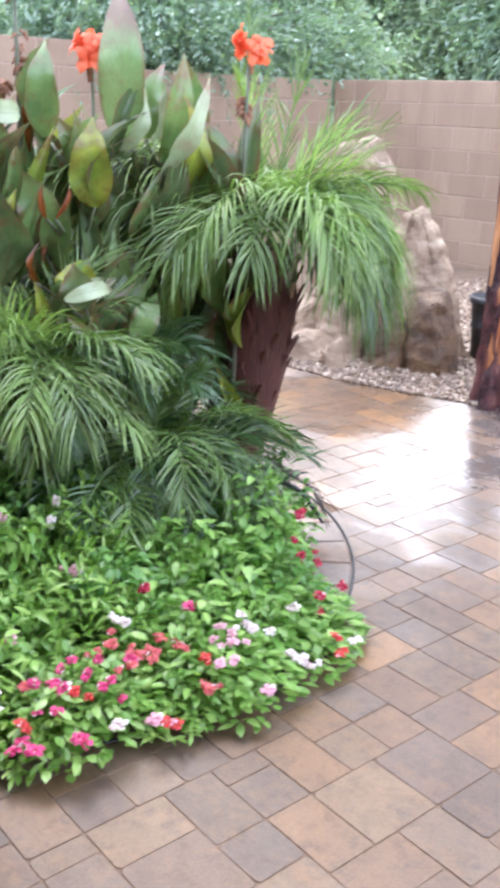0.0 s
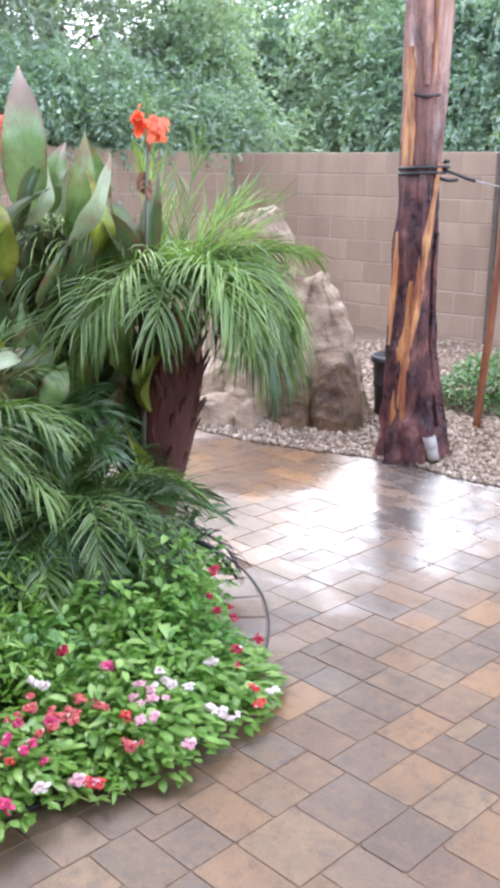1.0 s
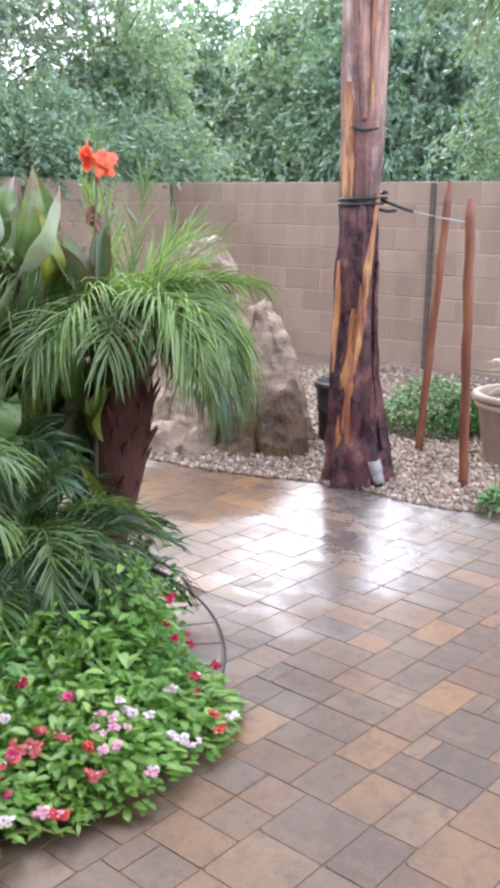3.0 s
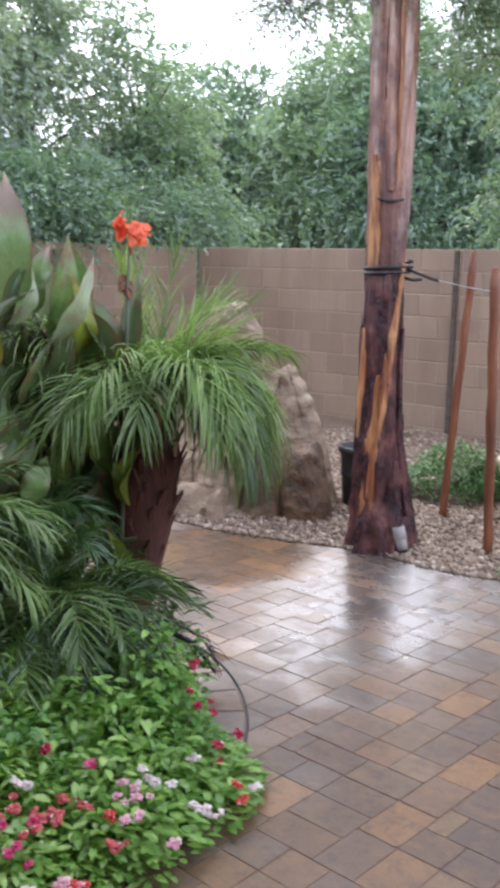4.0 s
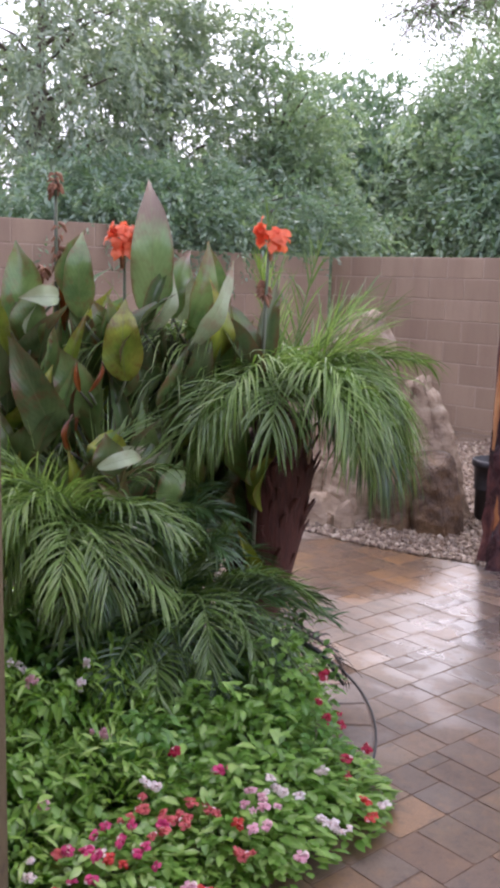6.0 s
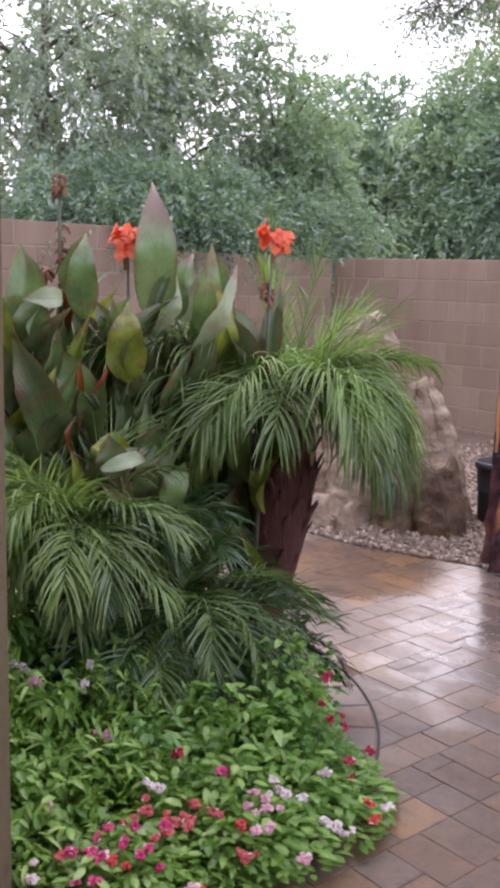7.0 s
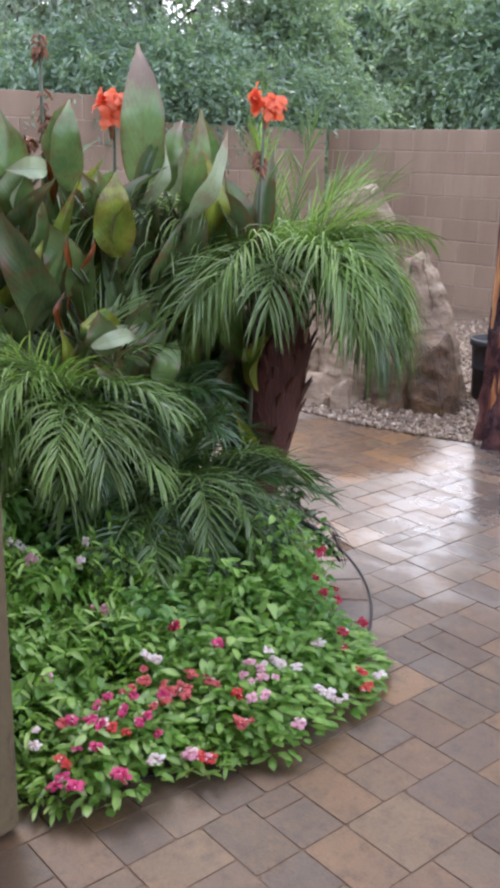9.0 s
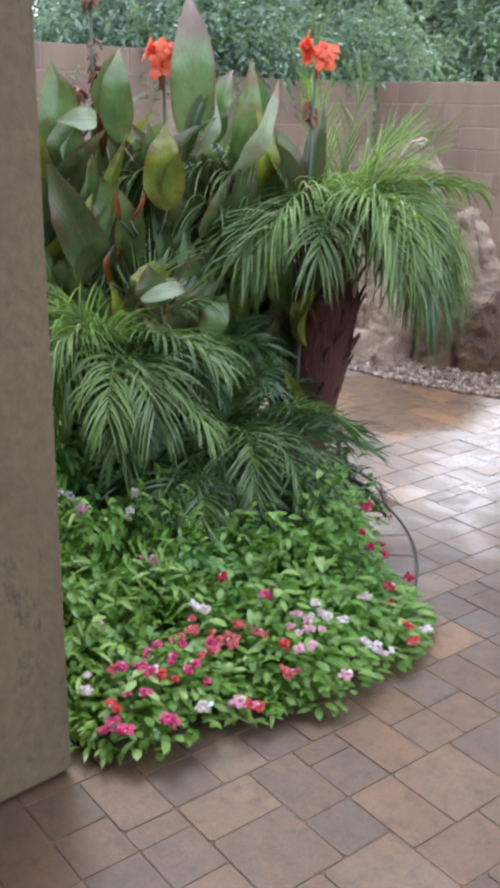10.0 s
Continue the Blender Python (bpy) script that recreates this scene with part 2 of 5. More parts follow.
M_TREE_C = make_leaf("willowy_leaf", [(0, (0.21, 0.285, 0.22)), (0.5, (0.315, 0.39, 0.3)), (1, (0.45, 0.51, 0.41))], 0.3, 0.45, shine=0.9)
M_SHRUB = make_leaf("shrub_leaf", [(0, (0.05, 0.14, 0.035)), (0.5, (0.1, 0.23, 0.06)), (1, (0.19, 0.34, 0.1))], 0.4, 0.25)

n = Nodes("palm_fibre", 0.7)
M_FIBRE = n.colour(n.mix(n.range(n.noise(60, 4, 0.7, (1, 1, 0.15)), 0.4, 0.7), n.ramp(n.random(True), [(0, (0.022, 0.007, 0.007)), (0.45, (0.062, 0.017, 0.013)), (0.78, (0.15, 0.042, 0.024)), (1, (0.4, 0.17, 0.085))]), (0.045, 0.014, 0.011))).bump(n.noise(80, 4, 0.7, (1, 1, 0.2)), 0.6, 0.01).m
n = Nodes("sawn_leaf_base", 0.6)
M_FIBRE_PALE = n.colour(n.ramp(n.noise(50, 4, 0.7, (1, 1, 0.2)), [(0.3, (0.16, 0.06, 0.035)), (0.7, (0.46, 0.3, 0.2))])).bump(n.noise(80, 4, 0.7, (1, 1, 0.2)), 0.5, 0.01).m
n = Nodes("palm_rachis", 0.45)
M_RACHIS = n.colour(n.ramp(n.noise(12), [(0.3, (0.10, 0.17, 0.05)), (0.7, (0.17, 0.24, 0.075))])).m

n = Nodes("wet_peeling_bark", 0.35)
strip = n.noise(6.5, 7, 0.7, (1.3, 1.3, 0.85))
barkc = n.ramp(strip, [(0.36, (0.016, 0.008, 0.011)), (0.47, (0.05, 0.017, 0.02)), (0.55, (0.1, 0.032, 0.03)), (0.63, (0.2, 0.085, 0.066)), (0.74, (0.36, 0.21, 0.17))])
hz = n.t.nodes.new("ShaderNodeSeparateXYZ")
n.link(n.co, hz.inputs[0])
dry = n.ramp(n.noise(9, 5, 0.6, (1.6, 1.6, 0.14)), [(0.33, (0.13, 0.05, 0.036)), (0.45, (0.3, 0.14, 0.095)), (0.54, (0.46, 0.27, 0.2)), (0.66, (0.64, 0.5, 0.43))])
barkc = n.mix(n.math("MULTIPLY", n.range(hz.outputs[2], 1.4, 1.95), n.range(n.noise(4, 3), 0.35, 0.5, 0.35, 1.0)), barkc, dry)
M_BARK = n.colour(barkc).set("Roughness", n.range(strip, 0.35, 0.65, 0.16, 0.5)).bump(n.math("ADD", n.noise(20, 5, 0.7, (1, 1, 0.3)), strip), 0.8, 0.02).m
n = Nodes("orange_inner_bark", 0.4)
M_INNER = n.colour(n.mix(n.range(n.noise(34, 5, 0.7, (1, 1, 0.12)), 0.4, 0.62), n.ramp(n.noise(3, 3), [(0.35, (0.36, 0.125, 0.04)), (0.65, (0.62, 0.33, 0.14))]), (0.17, 0.05, 0.024))).bump(n.noise(40, 4, 0.6, (1, 1, 0.1)), 0.5, 0.01).m
n = Nodes("rust_stake", 0.5)
M_STAKE = n.colour(n.ramp(n.noise(14, 5, 0.65, (1, 1, 0.15)), [(0.3, (0.09, 0.028, 0.014)), (0.5, (0.19, 0.062, 0.026)), (0.72, (0.30, 0.125, 0.055))])).bump(n.noise(40, 4, 0.6, (1, 1, 0.15)), 0.5).m
n = Nodes("grey_twig", 0.8)
M_TWIG = n.colour(n.ramp(n.noise(20), [(0.3, (0.06, 0.045, 0.035)), (0.7, (0.13, 0.1, 0.075))])).m
n = Nodes("black_rubber", 0.45)
M_BLACK = n.colour(n.ramp(n.noise(30), [(0.3, (0.012, 0.012, 0.014)), (0.7, (0.028, 0.027, 0.03))])).m
n = Nodes("galvanised_wire", 0.35, 1.0)
M_WIRE = n.colour((0.55, 0.55, 0.56)).m
n = Nodes("grey_painted_metal", 0.4)
M_LAMP = n.colour(n.ramp(n.noise(25), [(0.3, (0.25, 0.22, 0.2)), (0.7, (0.36, 0.32, 0.3))])).m
n = Nodes("beige_clay_pot", 0.6)
M_POT = n.colour(n.mix(n.range(n.noise(5, 5), 0.42, 0.7), n.ramp(n.noise(40), [(0.3, (0.40, 0.30, 0.225)), (0.7, (0.49, 0.385, 0.295))]), (0.30, 0.215, 0.155))).bump(n.noise(60), 0.2).m
n = Nodes("canna_stem", 0.4)
M_CSTEM = n.colour(n.ramp(n.noise(8, 3, 0.5, (1, 1, 0.3)), [(0.3, (0.06, 0.05, 0.035)), (0.7, (0.10, 0.13, 0.06))])).m
n = Nodes("canna_dry", 0.7)
M_CDRY = n.colour(n.ramp(n.noise(40, 4), [(0.3, (0.15, 0.06, 0.035)), (0.7, (0.36, 0.17, 0.09))])).m


def make_canna(name, body, young, edge, edge_at, tip=0.0):
    n = Nodes(name, 0.26)
    u, v = n.uv()
    side = n.math("ABSOLUTE", n.math("SUBTRACT", u, 0.5))
    veins = n.t.nodes.new("ShaderNodeTexWave")
    veins.inputs["Scale"].default_value, veins.inputs["Distortion"].default_value = 3.6, 0.8
    comb = n.t.nodes.new("ShaderNodeCombineXYZ")
    n.link(n.math("SUBTRACT", v, n.math("MULTIPLY", side, 0.7)), comb.inputs[0])
    n.link(comb.outputs[0], veins.inputs["Vector"])
    c = n.mix(n.range(n.noise(6, 5, 0.65), 0.36, 0.62), body, young)
    c = n.mix(n.range(n.noise(14, 5, 0.7), 0.53, 0.7, 0, 0.6), c, edge)
    c = n.mix(n.math("MULTIPLY", veins.outputs["Fac"], 0.08), c, tuple(0.6 * k for k in body))
    rim = n.math("MAXIMUM", n.range(side, edge_at, 0.5), n.range(v, 0.6, 0.9))
    c = n.mix(n.math("MULTIPLY", rim, n.range(n.noise(7, 5, 0.65), 0.38, 0.62, 0.0, 0.85)), c, edge)
    if tip:
        c = n.mix(n.range(n.math("ADD", v, n.math("MULTIPLY", n.noise(30, 3, 0.6, (1, 1, 0.2)), 0.3)), tip + 0.1, tip + 0.32, 0.0, 0.85), c, (0.2, 0.115, 0.085))
    c = n.mix(n.range(side, 0.0, 0.025, 0.6, 0.0), c, (0.17, 0.2, 0.09))
    n.colour(c)
    n.bump(veins.outputs["Fac"], 0.1, 0.003)
    tr = n.t.nodes.new("ShaderNodeBsdfTranslucent")
    n.link(c, tr.inputs["Color"])
    mx = n.t.nodes.new("ShaderNodeMixShader")
    mx.inputs[0].default_value = 0.25
    n.link(n.b.outputs[0], mx.inputs[1])
    n.link(tr.outputs[0], mx.inputs[2])
    n.link(mx.outputs[0], n.t.nodes["Material Output"].inputs["Surface"])
    return n.m


M_CANNA = make_canna("canna_leaf", (0.094, 0.178, 0.056), (0.205, 0.315, 0.1), (0.2, 0.075, 0.042), 0.33)
M_CANNA_TIP = make_canna("canna_leaf_brown_tip", (0.122, 0.225, 0.08), (0.23, 0.34, 0.13), (0.2, 0.09, 0.055), 0.42, 0.56)
M_CANNA_OLIVE = make_canna("canna_leaf_olive", (0.165, 0.26, 0.035), (0.36, 0.41, 0.053), (0.14, 0.04, 0.022), 0.2)
M_CANNA_DARK = make_canna("canna_leaf_bronze", (0.07, 0.118, 0.046), (0.14, 0.2, 0.075), (0.19, 0.07, 0.04), 0.24)
M_CANNA_PALE = make_canna("canna_leaf_pale", (0.26, 0.34, 0.18), (0.4, 0.47, 0.29), (0.28, 0.18, 0.11), 0.42)
M_CANNA_RUST = make_canna("canna_leaf_withered", (0.2, 0.055, 0.02), (0.4, 0.13, 0.03), (0.09, 0.03, 0.015), 0.3)


def petal_material(name, a, b):
    n = Nodes(name, 0.5)
    n.colour(n.mix(n.range(n.noise(25, 3), 0.35, 0.7), a, b))
    tr = n.t.nodes.new("ShaderNodeBsdfTranslucent")
    tr.inputs["Color"].default_value = (*b, 1)
    mx = n.t.nodes.new("ShaderNodeMixShader")
    mx.inputs[0].default_value = 0.4
    n.link(n.b.outputs[0], mx.inputs[1])
    n.link(tr.outputs[0], mx.inputs[2])
    n.link(mx.outputs[0], n.t.nodes["Material Output"].inputs["Surface"])
    return n.m


PETALS = {"magenta": petal_material("magenta_petal", (0.66, 0.03, 0.17), (0.76, 0.12, 0.3)),
          "red": petal_material("red_petal", (0.62, 0.035, 0.045), (0.72, 0.09, 0.06)),
          "crimson": petal_material("crimson_petal", (0.42, 0.012, 0.05), (0.52, 0.03, 0.075)),
          "white": petal_material("white_petal", (0.86, 0.8, 0.76), (0.88, 0.74, 0.74)),
          "pink": petal_material("pink_petal", (0.8, 0.33, 0.45), (0.84, 0.58, 0.64)),
          "salmon": petal_material("salmon_petal", (0.68, 0.10, 0.12), (0.74, 0.22, 0.2))}
M_EYE = petal_material("petal_eye", (0.85, 0.8, 0.7), (0.85, 0.6, 0.6))
M_ORANGE = petal_material("orange_petal", (0.85, 0.125, 0.045), (0.92, 0.24, 0.11))


# ---- mesh helpers ----
def mesh_ob(name, verts, faces, material, parent=None, label="", smooth=False, uvs=None):
    me = bpy.data.meshes.new(name)
    me.from_pydata([tuple(v) for v in verts], [], faces)
    me.materials.append(material)
    if smooth:
        me.polygons.foreach_set("use_smooth", [True] * len(me.polygons))
    if uvs is not None:
        layer = me.uv_layers.new(name="UVMap")
        for lp in me.loops:
            layer.data[lp.index].uv = uvs[lp.vertex_index]
    ob = new(name, me)
    if parent:
        ob.parent = parent
    if label:
        ob["label"] = label
    return ob


def part(name, bm, material, parent=None, label="", smooth=False):
    me = bpy.data.meshes.new(name)
    bm.to_mesh(me)
    bm.free()
    me.materials.append(material)
    if smooth:
        me.polygons.foreach_set("use_smooth", [True] * len(me.polygons))
    ob = new(name, me)
    if parent:
        ob.parent = parent
    if label:
        ob["label"] = label
    return ob


def box_bm(x0, x1, y0, y1, z0, z1, bevel=0.0, seg=1):
    bm = bmesh.new()
    bmesh.ops.create_cube(bm, size=1.0, matrix=Matrix.Translation(((x0 + x1) / 2, (y0 + y1) / 2, (z0 + z1) / 2)) @ Matrix.Diagonal((x1 - x0, y1 - y0, z1 - z0, 1)))
    if bevel:
        bmesh.ops.bevel(bm, geom=bm.edges[:], offset=bevel, segments=seg, affect="EDGES")
    return bm


def tube(path, radii, sides=8, cap=True):
    """Verts and faces of a tube along a list of points."""
    pts = [Vector(p) for p in path]
    verts, faces = [], []
    ref = Vector((0.31, 0.95, 0.1))
    for i, p in enumerate(pts):
        d = (pts[min(i + 1, len(pts) - 1)] - pts[max(i - 1, 0)]).normalized()
        if abs(d.dot(ref)) > 0.95:
            ref = Vector((0.95, 0.1, 0.31))
        a = d.cross(ref).normalized()
        b = d.cross(a)
        for k in range(sides):
            w = 2 * math.pi * k / sides
            verts.append(p + radii[i] * (math.cos(w) * a + math.sin(w) * b))
    for i in range(len(pts) - 1):
        for k in range(sides):
            q = (k + 1) % sides
            faces.append((i * sides + k, i * sides + q, (i + 1) * sides + q, (i + 1) * sides + k))
    if cap:
        faces.append(tuple(range(sides - 1, -1, -1)))
        faces.append(tuple(range((len(pts) - 1) * sides, len(pts) * sides)))
    return verts, faces


def join_into(store, vf):
    base = len(store[0])
    store[0].extend(vf[0])
    store[1].extend(tuple(i + base for i in f) for f in vf[1])


def lathe(profile, sides=32, centre=(0, 0)):
    verts, faces = [], []
    for r, zz in profile:
        for k in range(sides):
            w = 2 * math.pi * k / sides
            verts.append((centre[0] + r * math.cos(w), centre[1] + r * math.sin(w), zz))
    for i in range(len(profile) - 1):
        for k in range(sides):
            q = (k + 1) % sides
            faces.append((i * sides + k, i * sides + q, (i + 1) * sides + q, (i + 1) * sides + k))
    return verts, faces


# ---- ground, patio base, gravel ----
WALL_TOP, COURSE, BLOCK = 1.70, 0.2032, 0.4064
BED, BED_R = Vector((2.44, -6.34)), 1.165

tagged(part("ground", box_bm(-150, 150, -150, 150, -0.6, -0.055), M_DIRT), "flat brown earth reaching to the horizon", "ground", kind="structure")
patio = tagged(part("patio_floor", box_bm(-1.9, 11, -11.2, -3.3, -0.054, -0.0021), M_SAND), "patio of wet tumbled brown and tan pavers", "floor", kind="structure")


def gravel_edge(x):
    """The y at which paving gives way to gravel."""
    xs = (-2.0, 0.8, 1.45, 1.8, 2.1, 2.4, 2.7, 2.95, 3.25, 3.5, 4.2, 11.0)
    ys = (-3.75, -3.80, -3.83, -3.80, -3.73, -3.62, -3.58, -3.62, -3.58, -3.47, -3.2, -3.2)
    return float(np.interp(x, xs, ys))


def gravel_height(x, y):
    d = max(0.0, y - gravel_edge(x))
    return min(1.0, d / 0.12) * 0.018 + 0.012 * min(1.0, d) + 0.012 * noise.noise(Vector((x * 2.1, y * 2.1, 0.3))) * min(1, d * 4) + 0.003


gx, gy = 150, 48
gv, gf = [], []
for j in range(gy + 1):
    for i in range(gx + 1):
        x = -1.95 + 12.9 * i / gx
        e = gravel_edge(x) + 0.012 * noise.noise(Vector((x * 19, 0, 0)))
        y = e + (0.1 - e) * (j / gy) ** 1.4
        gv.append((x, y, gravel_height(x, y) if j else -0.03))
for j in range(gy):
    for i in range(gx):
        a = j * (gx + 1) + i
        gf.append((a, a + 1, a + gx + 2, a + gx + 1))
tagged(mesh_ob("gravel_bed", gv, gf, M_DIRT, smooth=True), "wet sandy gravel ground along the block wall", "ground", kind="structure")

# loose gravel, uncountable
rng = np.random.default_rng(5)
bm = bmesh.new()
bmesh.ops.create_icosphere(bm, subdivisions=1, radius=1.0)
ico_v = np.array([v.co[:] for v in bm.verts])
ico_f = np.array([[v.index for v in f.verts] for f in bm.faces])
bm.free()
sv, sf = [], []
count = 0
for _ in range(21000):
    x = rng.uniform(0.3, 4.3)
    e = gravel_edge(x)
    y = e - 0.04 + (0.0 - e) * rng.random() ** 1.7
    thick = noise.noise(Vector((x * 1.3, y * 1.3, 4.0)))
    if x > 2.35 and thick < -0.05 and rng.random() < 0.5 and y > e + 0.12:
        continue
    s = rng.uniform(0.007, 0.019) * (1.35 if rng.random() < 0.08 else 1.0)
    rot = np.array(Euler(rng.uniform(0, 6.28, 3)).to_matrix())
    shape = ico_v * rng.uniform(0.75, 1.2, (len(ico_v), 1)) * np.array([1.0, rng.uniform(0.6, 0.95), rng.uniform(0.45, 0.75)])
    sv.append((shape @ rot.T) * s + np.array([x, y, gravel_height(x, y) + s * 0.3]))
    sf.append(ico_f + count * len(ico_v))
    count += 1
tagged(mesh_ob("gravel", np.concatenate(sv).tolist(), np.concatenate(sf).tolist(), M_GRAVEL), "loose wet pea gravel in tan and cream", "gravel", kind="stuff")


# ---- block walls ----
def block_mesh(name, length, height, depth=0.02):
    bm = box_bm(0.004, length - 0.004, 0, depth, 0.004, height - 0.004, 0.005)
    me = bpy.data.meshes.new(name)
    bm.to_mesh(me)
    bm.free()
    me.materials.append(M_BLOCK)
    return me


def block_wall(name, label, origin, axis, inward, length, top, phase, shown):
    """A wall of running-bond blocks. axis, inward: unit vectors in plan; blocks stand proud of the mortar on the inward face."""
    core_bm = bmesh.new()
    o, ax, inn = Vector(origin), Vector(axis), Vector(inward)
    pts = [o, o + ax * length, o + ax * length - inn * 0.15, o - inn * 0.15]
    lo = [core_bm.verts.new((p.x, p.y, -0.25)) for p in pts]
    hi = [core_bm.verts.new((p.x, p.y, top - 0.004)) for p in pts]
    core_bm.faces.new(hi), core_bm.faces.new(lo[::-1])
    for k in range(4):
        q = (k + 1) % 4
        core_bm.faces.new((lo[k], lo[q], hi[q], hi[k]))
    bmesh.ops.recalc_face_normals(core_bm, faces=core_bm.faces[:])
    wall = tagged(part(name, core_bm, M_MORTAR), label, "wall", kind="structure")
    full = block_mesh("block", BLOCK, COURSE)
    ang = math.atan2(ax.y, ax.x)
    back = -0.02 if (Vector((-ax.y, ax.x)) - inn).length < 0.1 else 0.0
    rg = random.Random(3)
    for k in range(9):
        z0 = top - (k + 1) * COURSE
        shift = phase if k % 2 == 0 else phase - BLOCK / 2
        j = math.floor((shown[0] - shift) / BLOCK)
        while shift + j * BLOCK < shown[1]:
            s = shift + j * BLOCK
            j += 1
            s0, s1 = max(s, 0.0), min(s + BLOCK, length)
            if s1 - s0 < 0.04:
                continue
            if s1 - s0 > BLOCK - 0.001:
                b = new("block", full)
            else:
                b = new("block", block_mesh("cut_block", s1 - s0, COURSE))
            b.parent = wall
            off = 0.0035 + rg.uniform(0, 0.003)
            p = o + ax * s0 + inn * off
            m = Matrix.Translation((p.x, p.y, z0)) @ Matrix.Rotation(ang, 4, "Z")
            b.matrix_basis = m @ Matrix.Translation((0, back, 0))
    return wall


block_wall("wall_north", "mauve-brown painted concrete block garden wall streaked by rain", (-1.9, 0), (1, 0), (0, -1), 13.0, WALL_TOP, 1.9 - 4 * BLOCK, (0, 5.2))
block_wall("wall_west", "dark brown painted concrete block side wall", (-1.9, -11.3), (0, 1), (1, 0), 8.8, 1.885, 0.1, (5.5, 8.45))
block_wall("wall_west_low", "lower corner stretch of the brown block side wall", (-1.9, -2.5), (0, 1), (1, 0), 2.455, 1.695, 0.0, (0, 2.45))
tagged(part("wall_joint", box_bm(1.155, 1.195, -0.045, -0.012, -0.1, 1.69, 0.004), M_TWIG), "dark vertical control joint strip in the block wall", "wall joint", kind="structure")
tagged(part("wall_east", box_bm(11.0, 11.2, -11.3, 0.1, -0.2, 1.7), M_STUCCO), "plain stuccoed garden wall", "wall", kind="structure")
tagged(part("wall_south", box_bm(-2.0, 11.2, -11.5, -11.3, -0.2, 2.9), M_STUCCO), "beige stuccoed house wall", "wall", kind="structure")
tagged(part("porch_ceiling", box_bm(-2.0, 11.2, -11.3, -7.06, 2.72, 2.9), M_STUCCO), "beige porch ceiling", "ceiling", kind="structure")

# ---- porch pillar ----
pillar = tagged(new("porch_pillar"), "beige stuccoed porch pillar with chipped corner", "pillar", kind="structure")
pillar.location = (3.307, -7.272, 0)
part("plinth", box_bm(-0.18, 0.195, -0.22, 0.21, -0.03, 0.02, 0.006), M_SAND, pillar, "thin brown plinth set in under the shaft")
part("shaft", box_bm(-0.2, 0.216, -0.24, 0.23, 0.012, 2.719, 0.012, 2), M_WORN, pillar)


# ---- palms ----
def frond_geometry(root, azimuth, elev, length, droop, blade, seed, sag=1.0, pairs=30, wide=0.0052, spread=1.0):
    """Rachis and leaflets of one arching feather frond, as two (verts, faces)."""
    rg = random.Random(seed)
    p, pts, tans = Vector(root), [], []
    steps = 24
    az = azimuth
    bend = rg.uniform(-0.02, 0.02)
    for i in range(steps + 1):
        s = i / steps
        e = radians(elev - droop * s ** 1.1)
        t = Vector((math.cos(e) * math.cos(az), math.cos(e) * math.sin(az), math.sin(e)))
        pts.append(p.copy())
        tans.append(t)
        p = p + t * (length / steps)
        az += bend
    rachis = tube(pts[::2], [0.005 * (1 - 0.8 * k / (steps // 2)) + 0.0008 for k in range(steps // 2 + 1)], 5)
    verts, faces = [], []
    flat = Vector((-math.sin(azimuth), math.cos(azimuth), 0))
    roll = rg.uniform(-0.35, 0.35)
    seg = 6
    shape = (0.45, 0.85, 1.0, 0.95, 0.75, 0.42, 0.03)
    for k in range(pairs):
        s = 0.1 + 0.9 * k / (pairs - 1)
        for side in (-1, 1):
            f = min(max(s + rg.uniform(-0.35, 0.35) / pairs, 0.08), 0.999) * steps
            i = int(f)
            pos = pts[i].lerp(pts[min(i + 1, steps)], f - i)
            t = tans[i]
            out = (flat - t * flat.dot(t)).normalized()
            up = t.cross(out)
            out, up = out * math.cos(roll) + up * math.sin(roll), up * math.cos(roll) - out * math.sin(roll)
            size = blade * (0.42 + 0.58 * math.sin(math.pi * (0.17 + 0.72 * s))) * rg.uniform(0.85, 1.1)
            a = radians(68 - 44 * s + rg.uniform(-7, 7)) * spread
            d = (t * math.cos(a) + out * side * math.sin(a) + up * rg.uniform(0.1, 0.36) + Vector((rg.uniform(-0.13, 0.13), rg.uniform(-0.13, 0.13), rg.uniform(-0.1, 0.1)))).normalized()
            if rg.random() < 0.2:
                d = (d + Vector((rg.uniform(-0.6, 0.6), rg.uniform(-0.6, 0.6), rg.uniform(-0.3, 0.6)))).normalized()
            w = wide * rg.uniform(0.75, 1.15)
            pull = rg.uniform(0.14, 0.42) * sag
            turn_ = rg.uniform(-0.5, 0.5)
            q = pos.copy()
            b0 = len(verts)
            for j in range(seg + 1):
                across = d.cross(up)
                across = across.normalized() if across.length > 1e-4 else flat
                n_up = across.cross(d)
                across, n_up = across * math.cos(turn_) + n_up * math.sin(turn_), n_up * math.cos(turn_) - across * math.sin(turn_)
                wj = w * shape[j]
                verts += [q - across * wj + n_up * wj * 0.45, q.copy(), q + across * wj + n_up * wj * 0.45]
                q = q + d * (size / seg)
                d = (d + Vector((0, 0, -pull * (0.5 + j / seg)))).normalized()
            for j in range(seg):
                a0 = b0 + 3 * j
                faces += [(a0, a0 + 1, a0 + 4, a0 + 3), (a0 + 1, a0 + 2, a0 + 5, a0 + 4)]
    return rachis, (verts, faces)


